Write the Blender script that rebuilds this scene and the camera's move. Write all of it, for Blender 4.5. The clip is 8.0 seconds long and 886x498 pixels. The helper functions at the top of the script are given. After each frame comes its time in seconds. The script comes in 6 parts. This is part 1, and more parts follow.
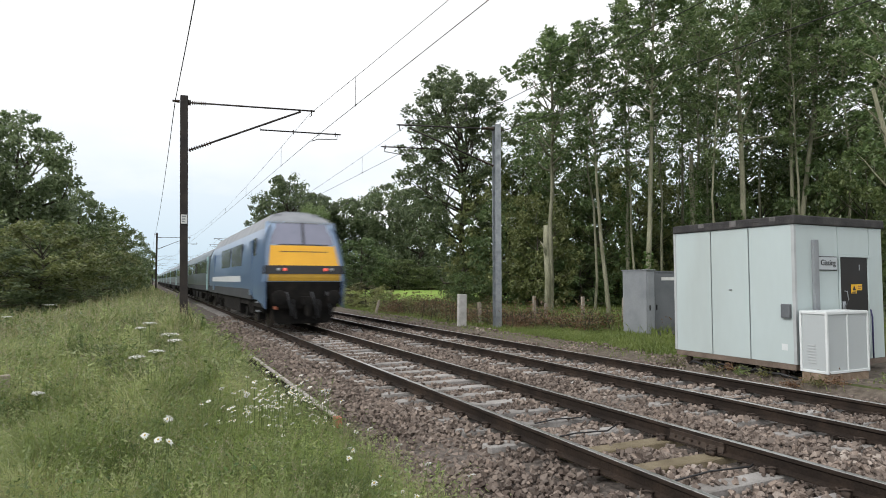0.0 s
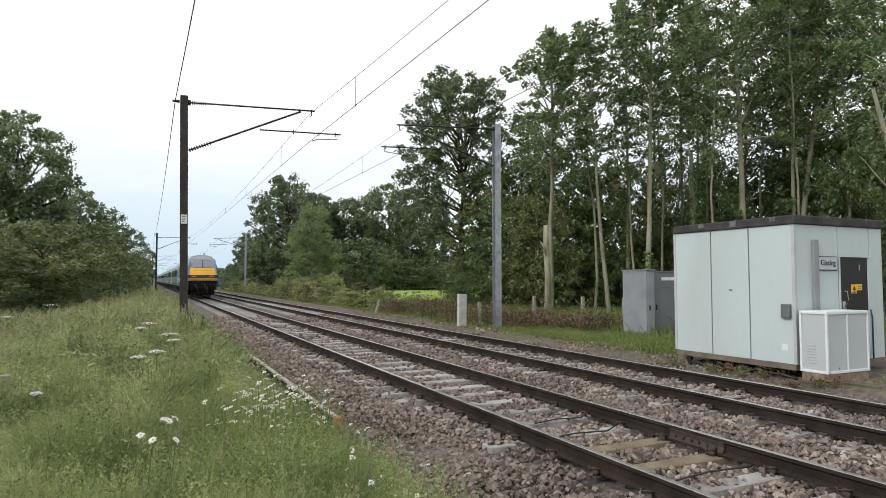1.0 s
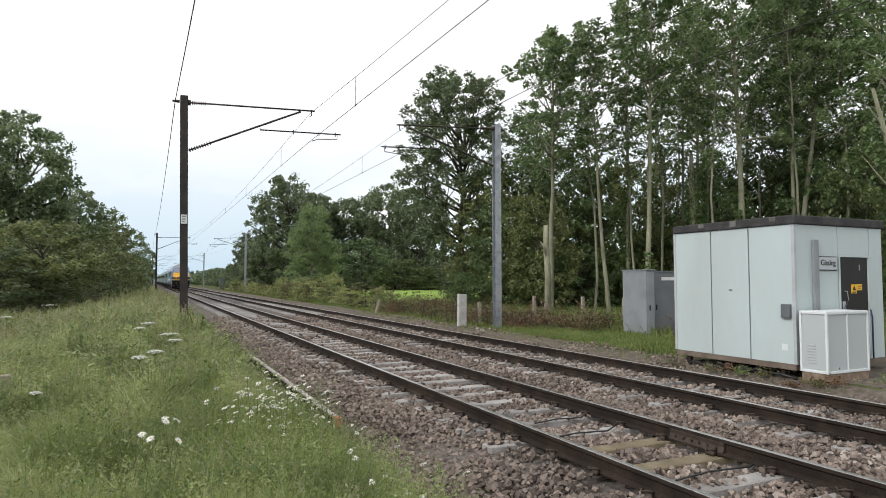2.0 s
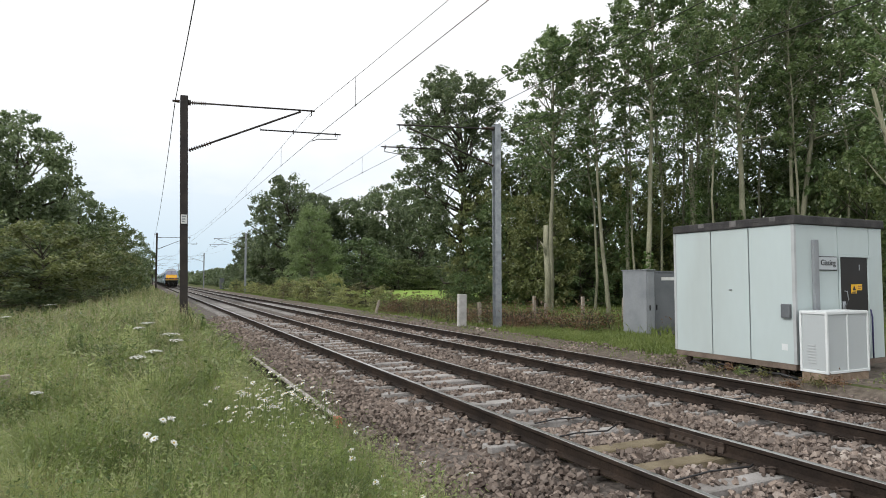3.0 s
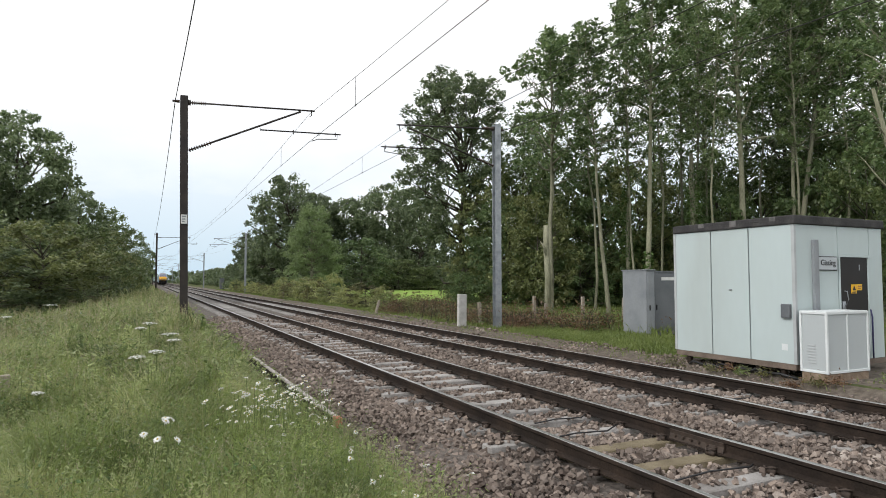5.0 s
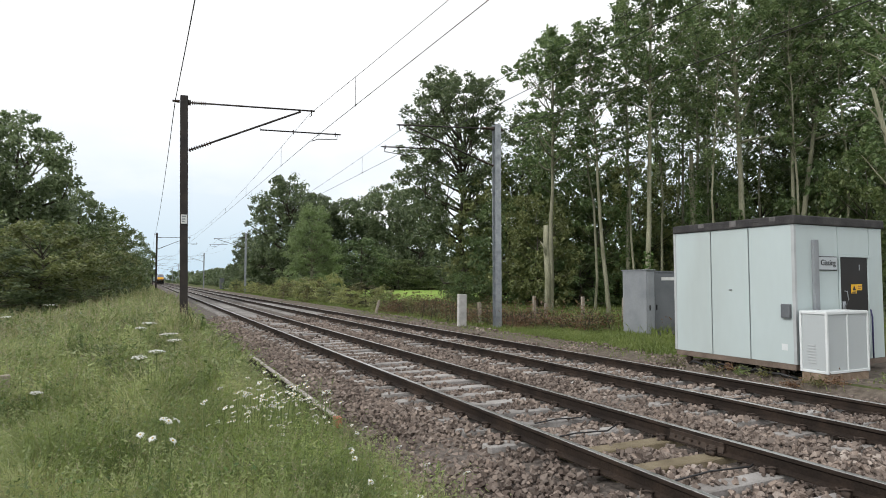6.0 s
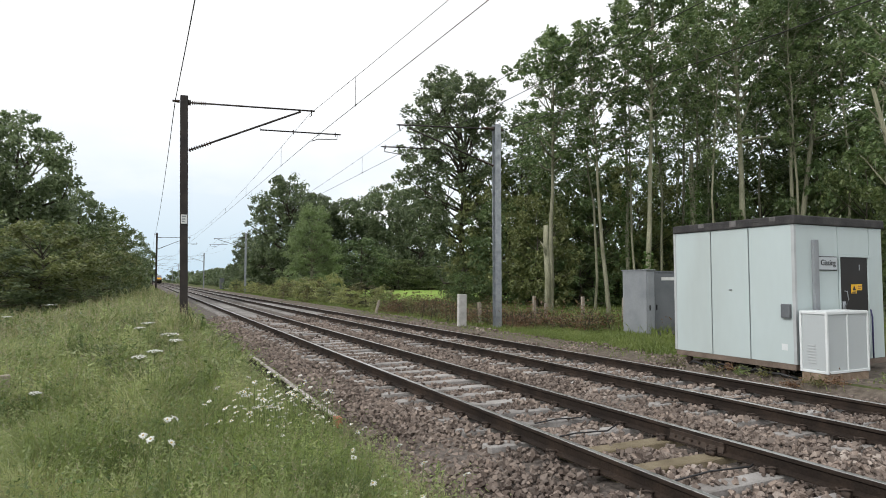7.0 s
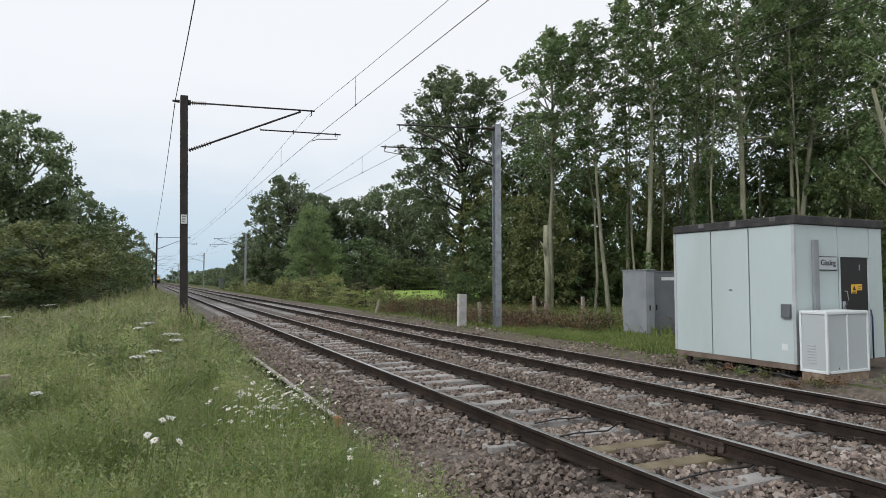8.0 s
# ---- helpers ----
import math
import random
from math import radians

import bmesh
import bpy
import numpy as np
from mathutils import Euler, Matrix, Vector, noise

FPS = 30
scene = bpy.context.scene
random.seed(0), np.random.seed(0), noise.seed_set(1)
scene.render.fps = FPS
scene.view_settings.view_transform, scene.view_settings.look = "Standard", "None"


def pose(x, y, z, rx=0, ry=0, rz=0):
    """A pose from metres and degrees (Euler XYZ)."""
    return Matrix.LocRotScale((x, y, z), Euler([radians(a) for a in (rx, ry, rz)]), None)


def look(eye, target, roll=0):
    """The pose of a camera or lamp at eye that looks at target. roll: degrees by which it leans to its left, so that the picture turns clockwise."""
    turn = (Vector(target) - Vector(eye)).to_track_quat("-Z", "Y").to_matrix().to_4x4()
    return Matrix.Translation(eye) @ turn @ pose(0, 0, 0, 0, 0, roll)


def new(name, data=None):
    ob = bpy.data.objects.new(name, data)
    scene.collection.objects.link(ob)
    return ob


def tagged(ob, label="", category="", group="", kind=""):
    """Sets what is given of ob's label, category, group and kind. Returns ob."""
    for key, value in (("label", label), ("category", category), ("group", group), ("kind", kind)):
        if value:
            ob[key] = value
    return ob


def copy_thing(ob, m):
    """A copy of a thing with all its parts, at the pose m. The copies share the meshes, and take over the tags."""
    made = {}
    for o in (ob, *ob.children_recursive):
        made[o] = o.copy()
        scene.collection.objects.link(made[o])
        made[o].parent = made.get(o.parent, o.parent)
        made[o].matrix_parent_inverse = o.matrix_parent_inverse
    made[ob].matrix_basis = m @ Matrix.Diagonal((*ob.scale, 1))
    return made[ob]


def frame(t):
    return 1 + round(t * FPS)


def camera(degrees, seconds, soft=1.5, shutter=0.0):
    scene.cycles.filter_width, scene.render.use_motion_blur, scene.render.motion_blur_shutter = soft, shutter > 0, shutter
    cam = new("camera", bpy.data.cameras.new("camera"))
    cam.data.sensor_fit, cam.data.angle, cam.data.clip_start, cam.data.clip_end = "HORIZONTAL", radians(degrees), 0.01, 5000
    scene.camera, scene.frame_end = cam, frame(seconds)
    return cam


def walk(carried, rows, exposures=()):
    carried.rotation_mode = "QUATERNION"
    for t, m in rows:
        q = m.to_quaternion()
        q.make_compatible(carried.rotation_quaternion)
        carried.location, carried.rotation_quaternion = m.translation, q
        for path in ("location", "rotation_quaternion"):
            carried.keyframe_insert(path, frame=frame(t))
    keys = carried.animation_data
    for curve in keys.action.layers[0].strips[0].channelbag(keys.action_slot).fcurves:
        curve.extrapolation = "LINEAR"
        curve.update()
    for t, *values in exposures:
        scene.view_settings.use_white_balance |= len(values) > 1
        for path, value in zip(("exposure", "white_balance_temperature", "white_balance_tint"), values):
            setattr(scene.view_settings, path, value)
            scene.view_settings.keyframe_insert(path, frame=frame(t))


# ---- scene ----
# World: x across the line, y along it, z = 0 at the top of the rails.
cam = camera(70.95, 8.0, 0.9, 0.4)
EYE = (0.0, 0.0, 1.63)
AIM = (math.sin(radians(25.4)) * math.cos(radians(2.86)), math.cos(radians(25.4)) * math.cos(radians(2.86)), 1.63 + math.sin(radians(2.86)))
walk(cam, [(0.0, look(EYE, AIM)), (8.0, look(EYE, AIM))], [(0.0, 0.0, 6500, 10), (7.7, 0.0, 6500, 10), (7.9, -0.08, 6440, 10), (8.0, -0.25, 6300, 10)])


# ---- light ----
def make_world():
    """An overcast sky: thick white cloud over a clear one, thinner and bluer near the horizon."""
    w = bpy.data.worlds.new("sky")
    scene.world = w
    w.use_nodes = True
    n, l = w.node_tree.nodes, w.node_tree.links
    n.clear()
    out = n.new("ShaderNodeOutputWorld")
    bg = n.new("ShaderNodeBackground")
    sky = n.new("ShaderNodeTexSky")
    sky.sky_type, sky.sun_disc = "NISHITA", False
    sky.sun_elevation, sky.sun_rotation = radians(34), radians(-84)
    dim = n.new("ShaderNodeVectorMath")
    dim.operation = "SCALE"
    dim.inputs["Scale"].default_value = 0.12
    tc = n.new("ShaderNodeTexCoord")
    mp = n.new("ShaderNodeMapping")
    mp.inputs["Scale"].default_value = (1.3, 1.3, 3.2)
    cloud = n.new("ShaderNodeTexNoise")
    cloud.inputs["Scale"].default_value, cloud.inputs["Detail"].default_value = 1.7, 6.0
    ramp = n.new("ShaderNodeValToRGB")
    ramp.color_ramp.elements[0].position, ramp.color_ramp.elements[1].position = 0.44, 0.66
    ramp.color_ramp.elements[0].color = (0.62, 0.80, 0.94, 1)
    ramp.color_ramp.elements[1].color = (1.12, 1.13, 1.14, 1)
    sep = n.new("ShaderNodeSeparateXYZ")
    low = n.new("ShaderNodeMapRange")
    low.inputs["From Min"].default_value, low.inputs["From Max"].default_value = 0.0, 0.30
    low.inputs["To Min"].default_value, low.inputs["To Max"].default_value = 0.0, 1.0
    thick = n.new("ShaderNodeMix")
    thick.data_type = "RGBA"
    thick.inputs["B"].default_value = (1.16, 1.16, 1.17, 1)
    cover = n.new("ShaderNodeMix")
    cover.data_type = "RGBA"
    cover.inputs["Factor"].default_value = 0.93
    l.new(sky.outputs[0], dim.inputs[0])
    l.new(tc.outputs["Generated"], mp.inputs[0])
    l.new(mp.outputs[0], cloud.inputs["Vector"])
    l.new(cloud.outputs[0], ramp.inputs[0])
    l.new(tc.outputs["Generated"], sep.inputs[0])
    l.new(sep.outputs["Z"], low.inputs[0])
    l.new(low.outputs[0], thick.inputs["Factor"])
    l.new(ramp.outputs[0], thick.inputs["A"])
    l.new(dim.outputs[0], cover.inputs["A"])
    l.new(thick.outputs["Result"], cover.inputs["B"])
    l.new(cover.outputs["Result"], bg.inputs["Color"])
    bg.inputs["Strength"].default_value = 1.0
    l.new(bg.outputs[0], out.inputs[0])


make_world()
sun = new("sun", bpy.data.lights.new("sun", "SUN"))
sun.data.energy, sun.data.angle, sun.data.color = 1.9, radians(14), (1.0, 0.98, 0.95)
sun.matrix_world = look((-30, -6, 23), (0, 0, 0))


# ---- materials ----
def material(name, stops, scale=4.0, rough=0.8, metal=0.0, bump=0.0, bump_scale=40.0, fine=0.0, island=False, per_object=0.0, translucent=0.0, detail=6.0, stretch=(1, 1, 1), coat=0.0, spec=0.5, transmission=0.0, patch=0.4):
    """Procedural surface: colours of `stops` spread by noise (or at random per piece), finer grain, and relief."""
    m = bpy.data.materials.new(name)
    m.use_nodes = True
    n, l = m.node_tree.nodes, m.node_tree.links
    p = n["Principled BSDF"]
    p.inputs["Roughness"].default_value, p.inputs["Metallic"].default_value = rough, metal
    p.inputs["Coat Weight"].default_value = coat
    p.inputs["Specular IOR Level"].default_value = spec
    p.inputs["Transmission Weight"].default_value = transmission
    tc = n.new("ShaderNodeTexCoord")
    mp = n.new("ShaderNodeMapping")
    mp.inputs["Scale"].default_value = stretch
    l.new(tc.outputs["Object"], mp.inputs[0])
    big = n.new("ShaderNodeTexNoise")
    big.inputs["Scale"].default_value, big.inputs["Detail"].default_value = scale, detail
    l.new(mp.outputs[0], big.inputs["Vector"])
    ramp = n.new("ShaderNodeValToRGB")
    el = ramp.color_ramp.elements
    while len(el) < len(stops):
        el.new(0.5)
    for i, c in enumerate(stops):
        el[i].position = (0.0 if island else 0.28) + (1.0 if island else 0.44) * i / max(1, len(stops) - 1)
        el[i].color = (*c, 1)
    if island:
        geo = n.new("ShaderNodeNewGeometry")
        mixv = n.new("ShaderNodeMath")
        mixv.operation = "MULTIPLY_ADD"
        mixv.inputs[1].default_value = 1.0 - patch
        mr = n.new("ShaderNodeMapRange")
        mr.inputs["From Min"].default_value, mr.inputs["From Max"].default_value = 0.3, 0.7
        mr.inputs["To Min"].default_value, mr.inputs["To Max"].default_value = 0.0, patch
        l.new(big.outputs[0], mr.inputs[0])
        l.new(geo.outputs["Random Per Island"], mixv.inputs[0])
        l.new(mr.outputs[0], mixv.inputs[2])
        l.new(mixv.outputs[0], ramp.inputs[0])
    else:
        l.new(big.outputs[0], ramp.inputs[0])
    col = ramp.outputs[0]
    if fine:
        g = n.new("ShaderNodeTexNoise")
        g.inputs["Scale"].default_value, g.inputs["Detail"].default_value = scale * 14, 4
        l.new(mp.outputs[0], g.inputs["Vector"])
        hv = n.new("ShaderNodeHueSaturation")
        mr2 = n.new("ShaderNodeMapRange")
        mr2.inputs["From Min"].default_value, mr2.inputs["From Max"].default_value = 0.3, 0.7
        mr2.inputs["To Min"].default_value, mr2.inputs["To Max"].default_value = 1 - fine, 1 + fine
        l.new(g.outputs[0], mr2.inputs[0])
        l.new(mr2.outputs[0], hv.inputs["Value"])
        l.new(col, hv.inputs["Color"])
        col = hv.outputs[0]
    if per_object:
        oi = n.new("ShaderNodeObjectInfo")
        hv = n.new("ShaderNodeHueSaturation")
        mr3 = n.new("ShaderNodeMapRange")
        mr3.inputs["To Min"].default_value, mr3.inputs["To Max"].default_value = 1 - per_object, 1 + per_object
        l.new(oi.outputs["Random"], mr3.inputs[0])
        l.new(mr3.outputs[0], hv.inputs["Value"])
        l.new(col, hv.inputs["Color"])
        col = hv.outputs[0]
    l.new(col, p.inputs["Base Color"])
    if bump:
        b = n.new("ShaderNodeTexNoise")
        b.inputs["Scale"].default_value, b.inputs["Detail"].default_value = bump_scale, 5
        l.new(mp.outputs[0], b.inputs["Vector"])
        bn = n.new("ShaderNodeBump")
        bn.inputs["Strength"].default_value, bn.inputs["Distance"].default_value = bump, 0.02
        l.new(b.outputs[0], bn.inputs["Height"])
        l.new(bn.outputs[0], p.inputs["Normal"])
    if translucent:
        tr = n.new("ShaderNodeBsdfTranslucent")
        l.new(col, tr.inputs["Color"])
        mx = n.new("ShaderNodeMixShader")
        mx.inputs[0].default_value = translucent
        l.new(p.outputs[0], mx.inputs[1])
        l.new(tr.outputs[0], mx.inputs[2])
        l.new(mx.outputs[0], n["Material Output"].inputs[0])
    return m


def glow(name, colour, strength):
    m = material(name, [colour, colour], 3, 0.3)
    p = m.node_tree.nodes["Principled BSDF"]
    p.inputs["Emission Color"].default_value, p.inputs["Emission Strength"].default_value = (*colour, 1), strength
    return m


M_SOIL = material("soil_and_turf", [(0.04, 0.05, 0.018), (0.075, 0.09, 0.032), (0.13, 0.125, 0.055)], 0.9, 0.95, bump=0.6, bump_scale=18, fine=0.3, spec=0.1)
M_DIRT = material("stony_brown_soil", [(0.06, 0.048, 0.036), (0.105, 0.085, 0.066), (0.16, 0.135, 0.108)], 9, 0.95, bump=1.0, bump_scale=22, fine=0.4)
M_FIELD = material("pasture", [(0.14, 0.23, 0.045), (0.19, 0.30, 0.06), (0.24, 0.33, 0.08)], 0.05, 0.95, bump=0.4, bump_scale=6, fine=0.15, spec=0.08)
M_BED = material("ballast_far", [(0.05, 0.041, 0.034), (0.105, 0.088, 0.076), (0.155, 0.135, 0.118)], 16, 0.95, bump=1.0, bump_scale=17, fine=0.45)
M_STONE = material("ballast_stone", [(0.045, 0.034, 0.028), (0.115, 0.088, 0.073), (0.18, 0.147, 0.125), (0.25, 0.198, 0.163), (0.40, 0.35, 0.31)], 0.7, 0.9, island=True, fine=0.18, bump=0.4, bump_scale=60)
M_SLEEPER = material("weathered_concrete", [(0.19, 0.175, 0.16), (0.29, 0.275, 0.26), (0.40, 0.385, 0.37)], 5, 0.92, bump=0.5, bump_scale=70, fine=0.15, per_object=0.2)
M_WOODSLEEPER = material("tan_timber", [(0.12, 0.095, 0.055), (0.19, 0.155, 0.095), (0.24, 0.20, 0.13)], 5, 0.92, bump=0.5, bump_scale=70, fine=0.2, per_object=0.15)
M_RUST = material("brown_rusty_steel", [(0.016, 0.012, 0.010), (0.026, 0.019, 0.015), (0.045, 0.031, 0.023)], 3, 0.82, 0.0, bump=0.3, bump_scale=60, fine=0.3, spec=0.2)
M_HEAD = material("rolled_rail_head", [(0.46, 0.45, 0.44), (0.60, 0.59, 0.58)], 6, 0.30, 0.9, bump=0.1, stretch=(1, 0.05, 1))
M_CLIP = material("rusty_clip", [(0.04, 0.03, 0.025), (0.09, 0.065, 0.05)], 20, 0.75, 0.3)
M_MASTDARK = material("brown_painted_steel", [(0.018, 0.014, 0.013), (0.03, 0.024, 0.021), (0.045, 0.034, 0.028)], 3, 0.6, 0.2, bump=0.15, fine=0.2)
M_GALV = material("galvanised_steel", [(0.23, 0.25, 0.27), (0.33, 0.35, 0.37), (0.40, 0.42, 0.44)], 5, 0.5, 0.55, bump=0.05, fine=0.12)
M_WIRE = material("dark_copper_wire", [(0.03, 0.028, 0.026), (0.05, 0.047, 0.043)], 3, 0.5, 0.5)
M_INSUL = material("brown_porcelain", [(0.03, 0.017, 0.012), (0.05, 0.028, 0.018)], 8, 0.2)
M_PLATE = material("white_enamel", [(0.62, 0.62, 0.60), (0.74, 0.74, 0.72)], 8, 0.4)
M_BLACK = material("black_paint", [(0.012, 0.012, 0.013), (0.02, 0.02, 0.022)], 8, 0.5)
M_PANEL = material("white_grp_panel", [(0.43, 0.485, 0.475), (0.465, 0.535, 0.53), (0.48, 0.555, 0.555), (0.50, 0.575, 0.575)], 0.6, 0.45, bump=0.02, bump_scale=5, fine=0.012, stretch=(1, 1, 0.35))
M_TRIM = material("grey_trim", [(0.40, 0.42, 0.425), (0.48, 0.50, 0.505)], 5, 0.5, 0.1)
M_FELT = material("black_roof_felt", [(0.018, 0.017, 0.018), (0.032, 0.03, 0.031), (0.06, 0.057, 0.055)], 3.5, 0.75, bump=0.5, bump_scale=25, fine=0.3)
M_FELTPALE = material("faded_felt_patch", [(0.06, 0.058, 0.058), (0.12, 0.115, 0.112), (0.18, 0.175, 0.17)], 6, 0.8, bump=0.3, fine=0.3)
M_SKIRT = material("stained_brown_board", [(0.09, 0.065, 0.05), (0.15, 0.115, 0.09), (0.20, 0.155, 0.125)], 4, 0.85, bump=0.3, fine=0.25)
M_DOOR = material("dark_brown_door", [(0.010, 0.008, 0.008), (0.016, 0.012, 0.012)], 3, 0.45, spec=0.3)
M_PIPE = material("dark_blue_plastic", [(0.02, 0.02, 0.07), (0.03, 0.03, 0.10)], 6, 0.45)
M_YELLOW = material("yellow_sign", [(0.75, 0.42, 0.01), (0.80, 0.48, 0.015)], 6, 0.45)
M_SIGNGREY = material("pale_grey_sign", [(0.42, 0.45, 0.47), (0.48, 0.51, 0.53)], 6, 0.4)
M_CABGREY = material("grey_cabinet_paint", [(0.19, 0.205, 0.22), (0.235, 0.25, 0.265), (0.26, 0.275, 0.29)], 2, 0.45, bump=0.05, fine=0.06)
# Darker grey for fittings and joints; on the labelled cabinet it paints in shade.
M_CABDARK = material("dark_and_shaded_grey", [(0.10, 0.11, 0.12), (0.13, 0.14, 0.15), (0.15, 0.16, 0.17)], 2, 0.45, bump=0.05, fine=0.06)
M_CONC = material("pale_concrete", [(0.36, 0.35, 0.33), (0.46, 0.45, 0.43), (0.55, 0.54, 0.52)], 4, 0.9, bump=0.3, bump_scale=50, fine=0.12)
M_PLINTH = material("mossy_brick_plinth", [(0.14, 0.10, 0.065), (0.23, 0.17, 0.12), (0.30, 0.23, 0.17)], 5, 0.95, bump=0.6, fine=0.3)
M_MESHPANEL = material("grey_mesh_panel", [(0.42, 0.455, 0.46), (0.49, 0.525, 0.53)], 60, 0.55, 0.1, bump=0.2, bump_scale=220)
M_WHITE = material("white_painted_metal", [(0.62, 0.65, 0.65), (0.70, 0.73, 0.73)], 3, 0.4, fine=0.04)
M_WOOD = material("silvered_post_wood", [(0.20, 0.17, 0.13), (0.31, 0.27, 0.22), (0.38, 0.34, 0.29)], 6, 0.9, bump=0.6, bump_scale=30, fine=0.25, stretch=(1, 1, 0.15))
M_BAR = material("worn_white_paint", [(0.15, 0.12, 0.10), (0.36, 0.33, 0.30), (0.52, 0.49, 0.46)], 9, 0.75, bump=0.3, fine=0.2)
M_RED = material("faded_red_paint", [(0.30, 0.09, 0.045), (0.42, 0.15, 0.085)], 9, 0.7, fine=0.2)
M_BARK = material("grey_green_bark", [(0.13, 0.13, 0.08), (0.21, 0.207, 0.14), (0.29, 0.285, 0.205)], 3, 0.95, bump=0.8, bump_scale=14, fine=0.3, stretch=(1, 1, 0.3), per_object=0.2)
M_BARKDARK = material("dark_bark", [(0.045, 0.038, 0.028), (0.08, 0.07, 0.05)], 3, 0.95, bump=0.8, bump_scale=14, fine=0.3, stretch=(1, 1, 0.3))


def leaf_material(name, a, b, c, t=0.3, patch=0.4, scale=0.6):
    return material(name, [a, b, c], scale, 0.36, patch=patch, island=True, per_object=0.18, translucent=t, spec=0.5)


L_ASH = leaf_material("ash_leaf", (0.055, 0.095, 0.040), (0.135, 0.20, 0.078), (0.27, 0.345, 0.15), 0.42)
L_OAK = leaf_material("oak_leaf", (0.06, 0.09, 0.045), (0.155, 0.205, 0.102), (0.28, 0.335, 0.175), 0.45)
L_WILLOW = leaf_material("willow_leaf", (0.13, 0.185, 0.08), (0.20, 0.265, 0.115), (0.27, 0.335, 0.16), 0.5)
L_HEDGE = leaf_material("hedge_leaf", (0.06, 0.095, 0.034), (0.13, 0.175, 0.064), (0.26, 0.30, 0.125), 0.42)
L_HAW = leaf_material("hawthorn_leaf", (0.08, 0.11, 0.038), (0.19, 0.22, 0.08), (0.35, 0.37, 0.165), 0.42)
L_PALE = leaf_material("pale_hedge_leaf", (0.20, 0.225, 0.085), (0.34, 0.365, 0.145), (0.42, 0.43, 0.20), 0.5)
L_TAWNY = leaf_material("tawny_leaf", (0.09, 0.10, 0.04), (0.15, 0.15, 0.058), (0.23, 0.20, 0.085), 0.45)
L_BROWN = leaf_material("bramble_leaf", (0.15, 0.07, 0.05), (0.25, 0.145, 0.085), (0.30, 0.24, 0.11), 0.45)
L_DOCK = leaf_material("dock_leaf", (0.08, 0.10, 0.035), (0.13, 0.155, 0.05), (0.19, 0.19, 0.08), 0.4)
L_IVY = leaf_material("ivy_leaf", (0.04, 0.08, 0.02), (0.08, 0.14, 0.03), (0.12, 0.19, 0.05), 0.15)
L_GRASS = leaf_material("grass_blade", (0.04, 0.062, 0.02), (0.23, 0.285, 0.10), (0.68, 0.68, 0.37), 0.45, 0.85, 1.5)
L_HERB = leaf_material("herb_leaf", (0.06, 0.10, 0.03), (0.23, 0.295, 0.10), (0.54, 0.59, 0.28), 0.45, 0.85, 1.5)
L_FEATHER = leaf_material("feathery_leaf", (0.05, 0.085, 0.02), (0.20, 0.275, 0.075), (0.46, 0.52, 0.20), 0.45, 0.8, 1.5)
L_VERGE = leaf_material("verge_blade", (0.06, 0.095, 0.025), (0.27, 0.34, 0.10), (0.58, 0.62, 0.28), 0.45, 0.85, 1.5)
L_SHORT = leaf_material("short_verge_blade", (0.10, 0.14, 0.035), (0.16, 0.21, 0.055), (0.25, 0.28, 0.10), 0.4, 0.5, 1.2)
L_STRAW = leaf_material("dry_stem", (0.26, 0.22, 0.11), (0.34, 0.30, 0.16), (0.40, 0.36, 0.21), 0.2)
L_SEED = leaf_material("seed_head", (0.30, 0.25, 0.15), (0.44, 0.40, 0.26), (0.58, 0.54, 0.38), 0.4)
M_PETAL = material("white_petal", [(0.78, 0.78, 0.76), (0.85, 0.85, 0.83)], 20, 0.6, translucent=0.3)
M_DISC = material("yellow_disc", [(0.5, 0.36, 0.05), (0.62, 0.46, 0.09)], 60, 0.8)
M_STEM = material("green_stem", [(0.08, 0.12, 0.03), (0.13, 0.17, 0.05)], 8, 0.7)

M_BLUE = material("train_blue", [(0.085, 0.135, 0.235), (0.10, 0.16, 0.27), (0.12, 0.185, 0.30)], 0.8, 0.28, coat=0.3, fine=0.05)
M_TYELLOW = material("train_yellow", [(0.80, 0.40, 0.012), (0.86, 0.45, 0.016)], 2, 0.3, coat=0.3, fine=0.04)
M_TPALE = material("train_pale_blue", [(0.25, 0.35, 0.50), (0.31, 0.41, 0.56)], 1.0, 0.35, coat=0.2)
M_TDIRTY = material("grimy_yellow", [(0.36, 0.20, 0.012), (0.50, 0.29, 0.014)], 3, 0.5, fine=0.2)
M_TSKIRT = material("grimy_grey_skirt", [(0.035, 0.037, 0.042), (0.06, 0.064, 0.07)], 1.5, 0.6, fine=0.15)
M_TROOF = material("train_roof_grey", [(0.17, 0.185, 0.20), (0.27, 0.285, 0.305)], 1.2, 0.6, fine=0.12)
M_TWHITE = material("train_white_stripe", [(0.58, 0.60, 0.61), (0.66, 0.68, 0.69)], 2, 0.35)
M_TSILVER = material("coach_silver", [(0.055, 0.068, 0.078), (0.08, 0.096, 0.108), (0.105, 0.122, 0.135)], 0.7, 0.35, coat=0.2, fine=0.06)
M_TTEAL = material("coach_door_turquoise", [(0.30, 0.46, 0.47), (0.36, 0.52, 0.53)], 2, 0.35)
M_TBAND = material("coach_window_band", [(0.035, 0.04, 0.046), (0.05, 0.056, 0.063)], 2, 0.2, coat=0.3)
M_GLASS = material("tinted_glass", [(0.02, 0.025, 0.03), (0.03, 0.035, 0.04)], 2, 0.04, spec=0.9, coat=1.0)
# Pale lilac base colour stands in for sky mirrored in the raked glass.
M_SCREEN = material("sky_pale_windscreen", [(0.17, 0.18, 0.26), (0.22, 0.23, 0.32)], 1.5, 0.08, spec=0.8, coat=1.0)
